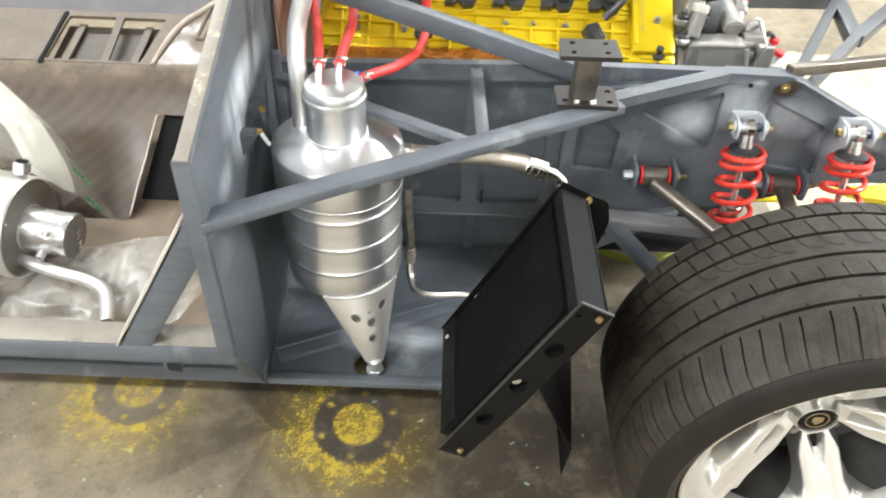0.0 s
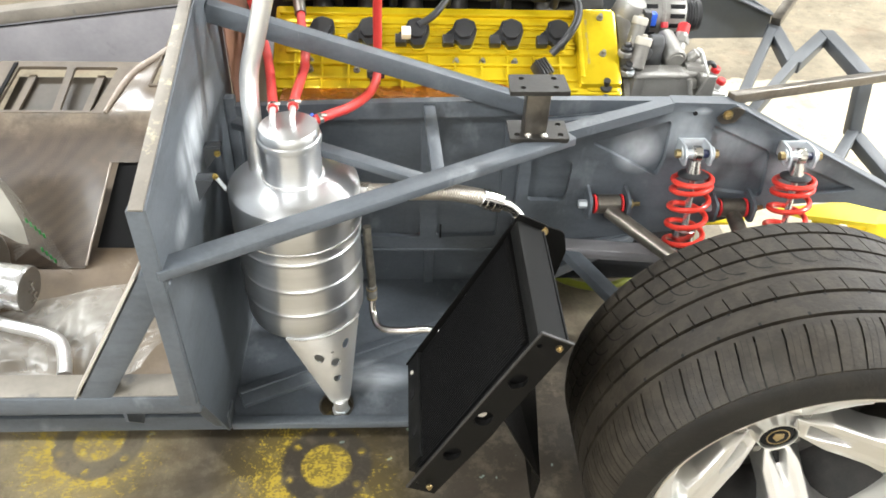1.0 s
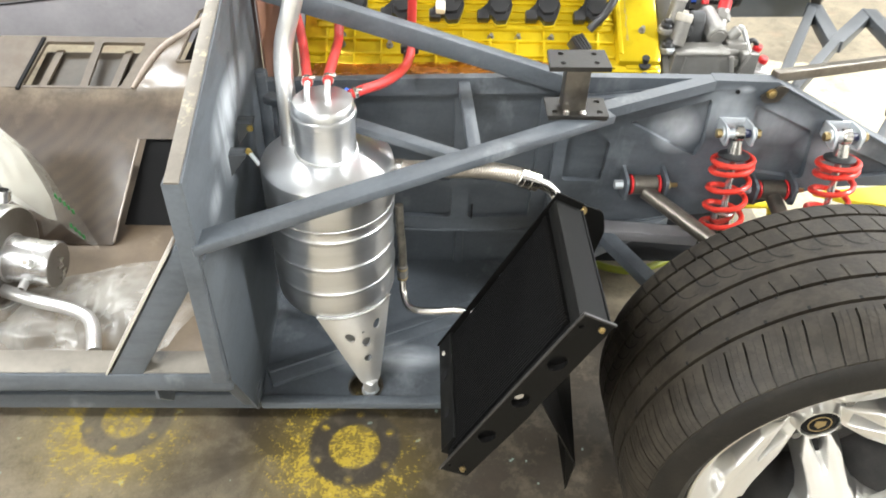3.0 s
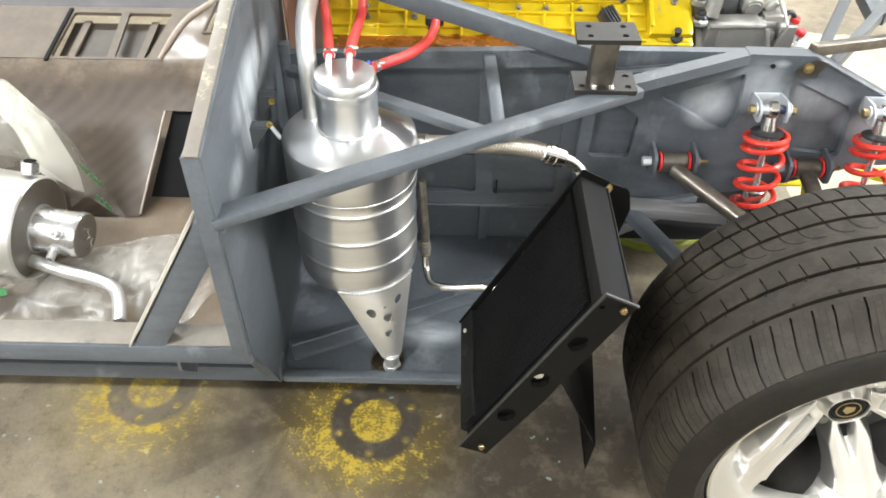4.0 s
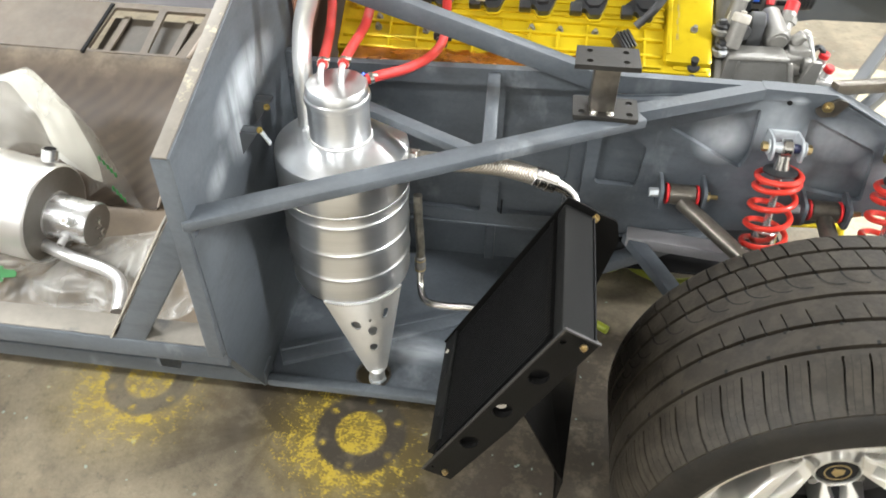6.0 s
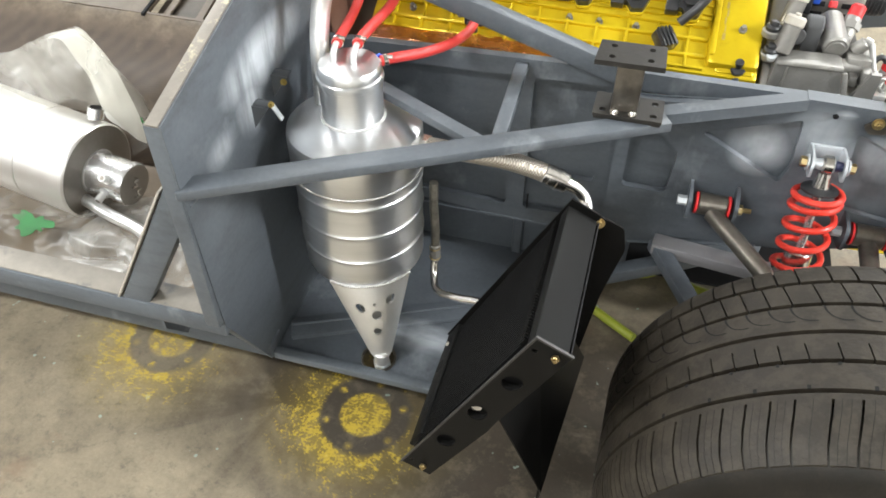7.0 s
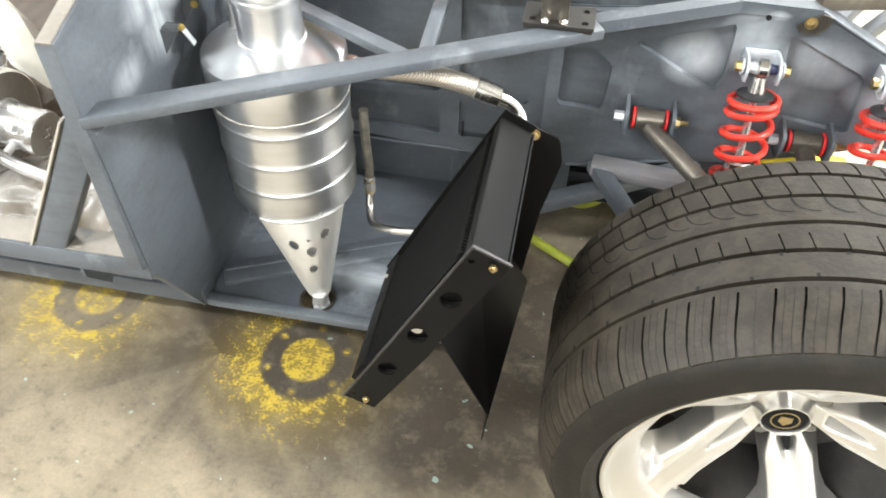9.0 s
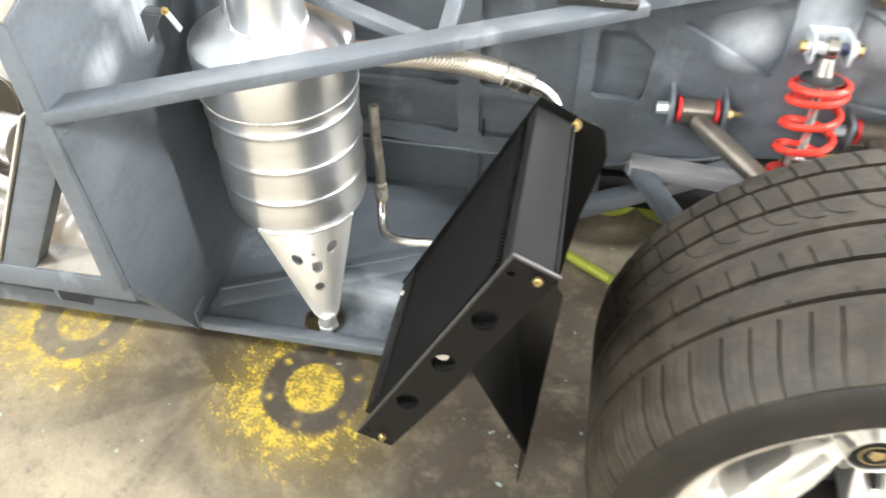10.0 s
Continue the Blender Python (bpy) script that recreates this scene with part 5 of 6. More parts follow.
for v in (0.098, 0.108, 0.125, 0.142, 0.152):
    part("fine_rib", ebox(0.10, 0.672, v - 0.002, v + 0.002, 0.0205, 0.0265, 0.001), YELLOW, cover)
for i in range(11):
    u = 0.12 + 0.052 * i
    part("cross_rib", ebox(u - 0.0028, u + 0.0028, 0.006, 0.084, 0.010, 0.0205, 0.0018), YELLOW, cover)
for u, v in ((0.724, 0.082), (0.725, 0.166), (0.434, 0.07), (0.486, 0.07), (0.15, 0.07), (0.15, 0.05), (0.24, 0.05), (0.55, 0.07)):
    h = 0.03 if u > 0.7 else 0.014
    part("cover_stud", merge(cyl(E_(u, v, h), E_(u, v, h + 0.004), 0.0065, 18), cyl(E_(u, v, h + 0.003), E_(u, v, h + 0.013), 0.004, 6)), CAST_MID, cover)


def ignition_coil(u):
    top = rounded([(-0.036, -0.008), (-0.026, -0.022), (-0.012, -0.018), (-0.004, -0.032), (0.016, -0.030), (0.022, -0.014), (0.028, 0.004), (0.024, 0.024), (0.006, 0.031), (-0.014, 0.026), (-0.02, 0.008)], 0.004, 2)
    place = lambda a, b, c: E_(u + a, 0.122 + b, 0.022 + c)
    c = part("ignition_coil", plate(top, 0.02, place), COIL, eng)
    part("coil_cap", plate(rounded([(-0.016, -0.004), (-0.006, -0.018), (0.014, -0.016), (0.022, 0.002), (0.018, 0.02), (0.004, 0.026), (-0.012, 0.02)], 0.005, 2), 0.009, lambda a, b, d: E_(u + a, 0.122 + b, 0.042 + d)), COIL, c)
    part("coil_plug", ebox(u - 0.040, u - 0.018, 0.095, 0.116, 0.026, 0.044, 0.003), COIL, c)
    part("coil_collar", plate([(x * 1.08, y * 1.12) for x, y in top], 0.004, lambda a, b, d: E_(u + a, 0.122 + b, 0.0245 + d)), YELLOW, c)
    return c


for k in range(6):
    ignition_coil(0.632 - 0.0925 * k)
part("coil_lead", pipe([E_(0.62, 0.075, 0.04), E_(0.65, 0.10, 0.065), E_(0.67, 0.14, 0.075), E_(0.665, 0.19, 0.075), E_(0.63, 0.25, 0.08), E_(0.60, 0.33, 0.07)], 0.008, 12), COIL, eng, "black corrugated coil lead")
turned = Matrix.Translation(E_(0.6, 0.045, 0.03)) @ Matrix.Rotation(radians(35), 4, "Z") @ Matrix.Translation(-Vector(E_(0.6, 0.045, 0.03)))
block = ebox(0.585, 0.618, 0.028, 0.062, 0.02, 0.042, 0.003)
block.transform(turned)
plug = part("lead_plug", block, COIL, eng)
for i in range(4):
    rib_bm = ebox(0.588 + 0.007 * i, 0.592 + 0.007 * i, 0.027, 0.063, 0.041, 0.045, 0.001)
    rib_bm.transform(turned)
    part("plug_rib", rib_bm, COIL, plug)
part("coil_lead", pipe([E_(0.36, 0.13, 0.05), E_(0.39, 0.15, 0.055), E_(0.42, 0.19, 0.06), E_(0.45, 0.24, 0.07), E_(0.46, 0.3, 0.07)], 0.007, 12), COIL, eng)
part("white_plug", ebox(0.327, 0.345, 0.10, 0.12, 0.045, 0.062, 0.002), IVORY, eng, "ivory connector")
for k, (u0, u1, v0, w0) in enumerate(((0.12, 0.42, 0.232, 0.058), (0.28, 0.66, 0.238, 0.062), (0.46, 0.72, 0.25, 0.07))):
    part("wiring_loom", pipe([E_(u0 + (u1 - u0) * i / 6, v0 + 0.018 * math.sin(i * 1.7 + k), w0 + 0.012 * math.cos(i * 2.1 + k)) for i in range(7)], 0.0075, 10), COIL, eng)
part("harness", pipe([E_(0.09, 0.215, 0.03), E_(0.2, 0.218, 0.035), E_(0.3, 0.222, 0.03), E_(0.42, 0.225, 0.035), E_(0.55, 0.23, 0.03)], 0.016, 12), COIL, eng)
part("fuel_rail", ebox(0.10, 0.70, 0.226, 0.25, 0.0, 0.05, 0.004), MOUNT, eng)
for i in range(5):
    u = 0.15 + 0.11 * i
    part("rail_clip", merge(ebox(u, u + 0.03, 0.208, 0.24, 0.02, 0.055, 0.004), cyl(E_(u + 0.05, 0.216, 0.0), E_(u + 0.05, 0.216, 0.035), 0.009, 12)), COIL if i % 2 else MOUNT, eng)
part("cylinder_head", ebox(0.085, 0.765, -0.004, 0.21, -0.14, -0.034, 0.004), CASTING, eng)
part("block", ebox(0.09, 0.75, 0.0, 0.2, -0.42, -0.14, 0.006), CAST_DARK, eng)
plen = part("intake_plenum", ebox(0.06, 0.72, 0.24, 0.36, -0.03, 0.045, 0.02), MOUNT, eng, "dirty black intake plenum")
part("intake_side", ebox(0.05, 0.76, 0.205, 0.42, -0.32, -0.035, 0.01), MOUNT, eng)
for k in range(6):
    u = 0.628 - 0.0925 * k
    part("intake_runner", pipe([E_(u, 0.19, -0.05), E_(u, 0.235, -0.03), E_(u, 0.27, 0.0)], 0.022, 16), CAST_DARK, plen)
part("plenum_rim", lathe([(0.018, 0), (0.024, 0), (0.024, 0.012), (0.018, 0.012), (0.018, 0)], 28, Matrix.Translation(E_(0.43, 0.262, 0.05)) @ EM.to_3x3().to_4x4()), CASTING, plen)
part("throttle_band", merge(*[cyl(E_(0.62 + 0.016 * i, 0.25, 0.04), E_(0.626 + 0.016 * i, 0.25, 0.04), 0.03, 24) for i in range(4)]), STEEL, plen)
part("blue_cap", cyl(E_(0.235, 0.255, 0.048), E_(0.235, 0.255, 0.062), 0.022, 24, edge=0.003), BLUE, plen, "blue cap")
part("heat_shield", plate([*[(0.1 + 0.02 * i, 0.0) for i in range(26)], *[(0.6 - 0.02 * i, 0.05) for i in range(26)]], 0.002, lambda u, v, w: (u, 0.372 + v * 1.2 + w, 0.640 - v * 0.1 + 0.02 * u + 0.006 * noise.noise((u * 30, v * 40, 1)) + w)), COPPER, eng, "crumpled copper heat shield")
part("manifold_flange", lathe([(0.012, 0), (0.024, 0), (0.024, 0.008), (0.012, 0.008), (0.012, 0)], 24, Matrix.Translation((0.285, 0.405, 0.618)) @ Matrix.Rotation(radians(-40), 4, "X")), CAST_DARK, eng)
for k in range(6):
    u = 0.628 - 0.0925 * k
    part("exhaust_primary", pipe([(u, 0.47, 0.55), (u + 0.005, 0.43, 0.53), (u + 0.01, 0.415, 0.46), (u + 0.02, 0.42, 0.38)], 0.021, 16), COPPER_DARK, eng)
part("bulkhead_shield", box(0.01, 0.014, 0.40, 0.75, 0.45, 0.95, 0.001), COPPER_DARK, eng, "brown heat-stained shield")
# front accessories
part("front_case", ebox(0.766, 0.80, -0.01, 0.21, -0.36, 0.004, 0.01), CAST_MID, eng)
part("accessory_block", box(0.775, 0.94, 0.485, 0.72, 0.33, 0.635, 0.012), CAST_DARK, eng)
brk = part("accessory_bracket", merge(plate([(0.774, 0.56), (0.782, 0.664), (0.786, 0.669), (0.88, 0.672), (0.887, 0.668), (0.915, 0.56)], 0.05, XZ(0.432)), beam((0.795, 0.43, 0.57), (0.802, 0.43, 0.665), 0.004, 0.004), beam((0.888, 0.431, 0.668), (0.917, 0.431, 0.56), 0.008, 0.01)), CASTING, eng, "grey cast bracket cover")
part("cover_lip", pipe([(0.783, 0.434, 0.668), (0.83, 0.433, 0.671), (0.885, 0.434, 0.671)], 0.0045, 10), CASTING, brk)
part("bracket_bolt", hexbolt((0.897, 0.431, 0.622), (0.1, -1, 0.2), 0.006), ZINC, brk)
part("web", plate([(0.905, 0.60), (0.93, 0.668), (0.945, 0.668), (0.945, 0.59)], 0.01, XZ(0.437)), CASTING, brk)
part("web_shelf", box(0.89, 0.945, 0.447, 0.49, 0.585, 0.625, 0.005), CAST_MID, brk)
alt = part("alternator", lathe([(0.0, 0.0), (0.03, 0.0), (0.050, 0.006), (0.056, 0.018), (0.056, 0.044), (0.0575, 0.046), (0.0575, 0.052), (0.056, 0.054), (0.056, 0.085), (0.048, 0.1), (0.0, 0.102)], 48, Matrix.Translation((0.822, 0.655, 0.702)) @ Matrix.Rotation(radians(90), 4, "Y")), CASTING, eng)
for i in range(18):
    a = 2 * math.pi * i / 18
    for x0, x1 in ((0.832, 0.858), (0.885, 0.916)):
        c, s = math.cos(a), math.sin(a)
        part("vent_slot", beam((x0, 0.655 + 0.0553 * c, 0.702 + 0.0553 * s), (x1, 0.655 + 0.0553 * c, 0.702 + 0.0553 * s), 0.009, 0.0035, (0, c, s), 0.0006), SHADOW_BLACK, alt)
part("alternator_pulley", merge(*[cyl((0.926 + 0.006 * i, 0.655, 0.702), (0.930 + 0.006 * i, 0.655, 0.702), 0.033, 32, edge=0.001) for i in range(5)], cyl((0.922, 0.655, 0.702), (0.962, 0.655, 0.702), 0.0315, 28), cyl((0.96, 0.655, 0.702), (0.97, 0.655, 0.702), 0.012, 6)), COIL, alt)
part("thermostat_housing", merge(lathe([(0.0, 0.0), (0.03, 0.0), (0.034, 0.006), (0.034, 0.05), (0.026, 0.064), (0.0, 0.066)], 32, basis((0.79, 0.625, 0.69), (0.81, 0.61, 0.76))), cyl((0.77, 0.60, 0.70), (0.80, 0.61, 0.73), 0.018, 20, edge=0.003)), CASTING, eng)
pump = part("steering_pump", merge(cyl((0.874, 0.484, 0.681), (0.866, 0.56, 0.695), 0.0205, 28, edge=0.003), cyl((0.874, 0.481, 0.680), (0.874, 0.486, 0.681), 0.0145, 24, edge=0.001), cyl((0.886, 0.52, 0.668), (0.9, 0.555, 0.706), 0.0135, 20, edge=0.002), cyl((0.895, 0.54, 0.69), (0.8975, 0.548, 0.6985), 0.017, 6), box(0.868, 0.9, 0.51, 0.57, 0.64, 0.69, 0.007)), CASTING, eng)
part("pump_flange", merge(box(0.895, 0.935, 0.475, 0.53, 0.635, 0.672, 0.006), cyl((0.888, 0.482, 0.652), (0.935, 0.488, 0.654), 0.0125, 20, edge=0.002), cyl((0.905, 0.505, 0.67), (0.922, 0.505, 0.688), 0.011, 18, edge=0.002), box(0.922, 0.937, 0.455, 0.48, 0.63, 0.66, 0.003), box(0.905, 0.918, 0.458, 0.48, 0.63, 0.648, 0.002)), CASTING, pump)
part("flange_clip", merge(beam((0.928, 0.50, 0.69), (0.942, 0.475, 0.652), 0.006, 0.01), beam((0.918, 0.506, 0.694), (0.93, 0.502, 0.69), 0.006, 0.01)), ALU_DULL, pump)
part("pump_hose", pipe([(0.938, 0.495, 0.655), (0.95, 0.50, 0.668), (0.962, 0.50, 0.66), (0.965, 0.497, 0.64)], 0.005, 10), COIL, pump)
part("red_cap", cyl((0.8985, 0.551, 0.702), (0.905, 0.566, 0.722), 0.0125, 20, edge=0.003), RED_CAP, pump, "red plugging cap")
part("red_cap", cyl((0.864, 0.565, 0.712), (0.864, 0.57, 0.722), 0.007, 18, edge=0.001), RED_CAP, pump, "small red plugging cap")
for p, q in (((0.962, 0.503, 0.62), (0.966, 0.50, 0.651)), ((0.97, 0.487, 0.605), (0.976, 0.482, 0.634))):
    d = (Vector(q) - Vector(p)).normalized()
    part("union", merge(cyl(p, q, 0.0085, 16), cyl(Vector(p) + d * 0.008, Vector(p) + d * 0.016, 0.0115, 6)), ALU_DULL, pump)
    part("red_cap", cyl(Vector(q) - d * 0.004, Vector(q) + d * 0.008, 0.0095, 18, edge=0.002), RED_CAP, pump, "red plugging cap")
part("union_block", merge(box(0.945, 0.99, 0.468, 0.515, 0.588, 0.616, 0.005), cyl((0.985, 0.475, 0.6), (1.005, 0.468, 0.6), 0.009, 14, edge=0.002), box(0.938, 0.952, 0.46, 0.48, 0.595, 0.63, 0.003)), ALU_DULL, eng)
for x, y, z in ((0.808, 0.553, 0.738), (0.80, 0.482, 0.727)):
    sol = part("solenoid", cyl((x - 0.012, y - 0.02, z - 0.055), (x, y, z), 0.0155, 24, 0.0145, 0.003), CAST_MID, eng, "tan-topped solenoid")
    part("solenoid_top", merge(cyl((x - 0.003, y - 0.005, z - 0.014), (x + 0.0005, y + 0.001, z + 0.002), 0.0162, 24, edge=0.003), cyl((x + 0.0005, y + 0.001, z + 0.001), (x + 0.001, y + 0.002, z + 0.006), 0.005, 12)), BARE, sol)
part("solenoid_label", beam((0.793, 0.527, 0.694), (0.8, 0.536, 0.716), 0.016, 0.002, (0, -1, 0.2), 0), IVORY, eng)
for x, y, z in ((0.769, 0.481, 0.712), (0.773, 0.462, 0.681)):
    plug = part("sensor_plug", merge(cyl((x, y, z - 0.02), (x, y - 0.002, z), 0.0125, 20, edge=0.003), box(x - 0.007, x + 0.007, y - 0.008, y + 0.006, z - 0.004, z + 0.006, 0.003)), COIL, eng)
    part("plug_collar", cyl((x, y, z - 0.022), (x, y, z - 0.01), 0.016, 20, edge=0.002), CASTING, plug)
part("sensor_screw", cyl((0.775, 0.452, 0.665), (0.775, 0.449, 0.673), 0.008, 16, edge=0.001), ZINC, eng)
part("belt_cover", merge(box(0.822, 0.849, 0.496, 0.535, 0.60, 0.705, 0.004), cyl((0.822, 0.515, 0.7), (0.849, 0.515, 0.7), 0.019, 28, edge=0.003)), SOOT, eng, "dark grey belt cover")
part("cover_knob", merge(cyl((0.812, 0.505, 0.685), (0.811, 0.486, 0.692), 0.0135, 20, edge=0.002), cyl((0.811, 0.487, 0.692), (0.811, 0.482, 0.694), 0.008, 14)), COIL, eng)
part("blue_plug", box(0.826, 0.84, 0.548, 0.565, 0.722, 0.748, 0.003), BLUE, eng, "blue connector")
part("plug_body", box(0.812, 0.828, 0.545, 0.57, 0.705, 0.752, 0.003), COIL, eng)
part("filler_cap", merge(cyl(E_(0.728, 0.022, -0.01), E_(0.728, 0.016, 0.022), 0.0125, 20, edge=0.002), cyl(E_(0.728, 0.02, 0.02), E_(0.728, 0.022, 0.032), 0.007, 12), ebox(0.722, 0.734, -0.004, 0.03, -0.012, 0.012, 0.003)), COIL, eng)

# unseen masses and a black tray, added to keep lamplight off the floor
part("added_gearbox", merge(cyl((0.78, 0.66, 0.32), (1.02, 0.66, 0.30), 0.14, 28, 0.09, 0.01), box(0.95, 1.12, 0.58, 0.74, 0.2, 0.38, 0.02)), CAST_DARK, eng)
part("added_sump", box(0.12, 0.74, 0.50, 0.74, 0.165, 0.34, 0.02), CAST_DARK, eng)
part("added_undertray", box(0.0, 1.05, 0.43, 0.98, 0.145, 0.149, 0.001), SHADOW_BLACK, car)

part("hose_guide", merge(box(0.262, 0.296, 0.402, 0.424, 0.674, 0.69, 0.004), box(0.268, 0.288, 0.396, 0.404, 0.664, 0.684, 0.003)), COIL, eng, "black plastic hose guide")

# engine mount on the truss
mount = thing("engine_mount", (0.56, 0.24, 0.66), "raw steel engine mount with drilled top plate", "bracket")
part("top_plate", plate([(0.505, 0.207), (0.605, 0.209), (0.603, 0.270), (0.508, 0.268)], 0.008, XY(0.748), [ring(x, y, 0.005, 12) for x, y in ((0.528, 0.222), (0.583, 0.224), (0.583, 0.255), (0.528, 0.254))]), MOUNT, mount)
part("riser", box(0.538, 0.578, 0.228, 0.262, 0.663, 0.7475, 0.002), RAWSTEEL, mount)
part("base_plate", plate(rounded([(0.513, 0.214), (0.617, 0.214), (0.617, 0.276), (0.513, 0.276)], 0.003, 2), 0.005, XY(0.658), [ring(0.527, 0.228, 0.0055, 12), ring(0.603, 0.228, 0.0055, 12), ring(0.603, 0.262, 0.0055, 12)]), MOUNT, mount)
part("base_foot", box(0.515, 0.615, 0.216, 0.22, 0.653, 0.658, 0.0005), MOUNT, mount)
for x, y in ((0.545, 0.221), (0.572, 0.222)):
    part("mount_bolt", hexbolt((x, y, 0.664), (0, -0.1, 1), 0.0045, 0.004), STEEL, mount)

# cabin side: floor, tub, far sill
solo("cabin_floor", box(-1.6, -0.003, 0.043, 0.98, 0.15, 0.155, 0), INTERIOR, "dusty brown fibreglass cabin floor pan", "floor pan", kind="structure")
tub = thing("cabin_tub", (-0.7, 0.7, 0.14), "brown fibreglass centre tunnel with window cut-outs", "car tunnel")
FX0 = -1.6
SKIN = [(0.456, 0.157), (0.50, 0.205), (0.55, 0.257), (0.60, 0.307), (0.635, 0.343), (0.66, 0.3675), (0.682, 0.3865), (0.70, 0.3995), (0.715, 0.4085), (0.73, 0.4152), (0.75, 0.4225), (0.95, 0.4945)]
RIM = [(-0.375, 0.722), (-0.362, 0.765), (-0.345, 0.81), (-0.32, 0.85), (-0.27, 0.885), (-0.19, 0.91)]
OPENING = [(-0.285, 0.80), (-0.235, 0.80), (-0.15, 0.935), (-0.25, 0.935)]


def ease(t):
    t = min(max(t, 0.0), 1.0)
    return t * t * (3 - 2 * t)


def inside(x, y, loop):
    hit = False
    for (x0, y0), (x1, y1) in zip(loop, loop[1:] + loop[:1]):
        if (y0 > y) != (y1 > y) and x < x0 + (x1 - x0) * (y - y0) / (y1 - y0):
            hit = not hit
    return hit


def skin_z(x, y):
    """The moulded tunnel: a rising face, a rolled shoulder and a sloping deck whose end sweeps up towards the bulkhead."""
    sweep = 0.09 * ease((x + 0.33) / 0.25) * ease((y - 0.75) / 0.16)
    return along(SKIN, y) + sweep + 0.004 * noise.noise((x * 7, y * 9, 7)) + 0.001 * noise.noise((x * 22, y * 22, 2))


def face_end(y):
    return -0.405 + 0.3 * (y - 0.456)


def tunnel_skin():
    bm = bmesh.new()
    split = lambda y: -0.3534 - 0.067 * min(1.0, (y - 0.628) / 0.09)
    up = [0.456 + 0.172 * j / 30 for j in range(31)]
    flared = [0.628 + 0.005 * j for j in range(61)]
    row = lambda y, x0, x1, n: [bm.verts.new((x0 + (x1 - x0) * (1 - (1 - i / n) ** 2 if n == 60 else i / n), y, skin_z(x0 + (x1 - x0) * (1 - (1 - i / n) ** 2 if n == 60 else i / n), y))) for i in range(n + 1)]
    main = [row(y, FX0, face_end(y), 60) for y in up] + [row(y, FX0, split(y), 60) for y in flared[1:20]]
    end = [row(y, split(y), -0.11, 64) for y in flared]
    for grid in (main, end):
        for a, b in zip(grid, grid[1:]):
            for p, q, r, t in zip(a, a[1:], b[1:], b):
                mid = (p.co + r.co) / 2
                if grid is end and (inside(mid.x, mid.y, OPENING) or (mid.y > 0.722 and mid.x < along([(v, u) for u, v in RIM], mid.y))):
                    continue
                bm.faces.new((p, q, r, t))
    bmesh.ops.remove_doubles(bm, verts=bm.verts[:], dist=0.0006)
    bmesh.ops.delete(bm, geom=[v for v in bm.verts if not v.link_faces], context="VERTS")
    bmesh.ops.recalc_face_normals(bm, faces=bm.faces[:])
    bmesh.ops.solidify(bm, geom=bm.faces[:], thickness=0.004)
    return bm


part("moulded_skin", tunnel_skin(), CARBON, tub, "dark woven face rolling over into glossy resin", angle=70)
part("cut_edge", pipe([(face_end(y) + 0.001, y, skin_z(face_end(y), y)) for y in (0.46, 0.5, 0.55, 0.6, 0.627)], 0.003, 10), RIM_GEL, tub, "pale cut edge")
DECK = lambda u, v, w: (u, v, 0.4245 + (v - 0.75) * 0.36 + w - 0.0093)
wins = [rounded([(-0.632, 0.728), (-0.500, 0.728), (-0.492, 0.858), (-0.608, 0.858)], 0.006), rounded([(-0.482, 0.728), (-0.405, 0.728), (-0.37, 0.858), (-0.474, 0.858)], 0.006)]
deck = part("top_deck", plate([(FX0, 0.722), (-0.372, 0.722), (-0.345, 0.81), (-0.312, 0.876), (FX0, 0.872)], 0.008, DECK, wins), FIBRE, tub)
for u0, v0, u1, v1 in ((-0.612, 0.722, -0.590, 0.858), (-0.444, 0.722, -0.425, 0.858)):
    part("window_bar", plate([(u0, v0), (u0 + 0.018, v0), (u1 + 0.018, v1), (u1, v1)], 0.006, lambda u, v, w: DECK(u, v, w - 0.02)), FIBRE, deck)
part("window_trim", plate([(-0.645, 0.716), (-0.636, 0.716), (-0.612, 0.866), (-0.621, 0.866)], 0.012, DECK), SHADOW_BLACK, deck)
part("window_well", plate([(-0.64, 0.714), (-0.385, 0.714), (-0.35, 0.866), (-0.62, 0.866)], 0.003, lambda u, v, w: DECK(u, v, w - 0.03)), SMOKED, deck, "dark smoked window")
# black sheet standing in for the shade inside the slot
part("end_slot_shade", plate([(-0.40, 0.0), (-0.1, 0.0), (-0.1, 1.0), (-0.33, 1.0)], 0.004, lambda u, v, w: (u, 0.53 + 0.16 * v + w, 0.157 + 0.21 * v)), SHADOW_BLACK, tub)
part("flare_rim", pipe([(x, y, skin_z(x, y) + 0.002) for x, y in RIM], [0.005 + 0.003 * min(1, i / 10) for i in range(41)], 14), RIM_GEL, tub, "pale gelcoat rim of the flare")
part("opening_rim", pipe([(x, y, skin_z(x, y)) for x, y in OPENING + OPENING[:1]], 0.0045, 8, smooth=False), FIBRE, tub)
# black sheet below the gap, standing in for the shade in it
part("arch_opening_shade", plate(OPENING, 0.003, lambda u, v, w: (u, v, skin_z(u, v) - 0.03 + w)), SHADOW_BLACK, tub)
farsill = thing("far_sill", (-0.8, 1.0, 0.14), "grey sheet-metal side panel with a cream top tube", "car panel")
part("panel", plate([(-1.6, 0.33), (0.0, 0.36), (0.0, 0.575), (-1.6, 0.362)], 0.003, lambda u, v, w: (u, 1.085 + w, v)), FAR_SHEET, farsill)
part("top_tube", beam((-1.6, 1.105, 0.372), (0.0, 1.105, 0.585), 0.05, 0.034), SILL, farsill)
part("panel_seam", beam((-1.6, 1.083, 0.348), (0.0, 1.083, 0.561), 0.004, 0.003), SHADOW_BLACK, farsill)

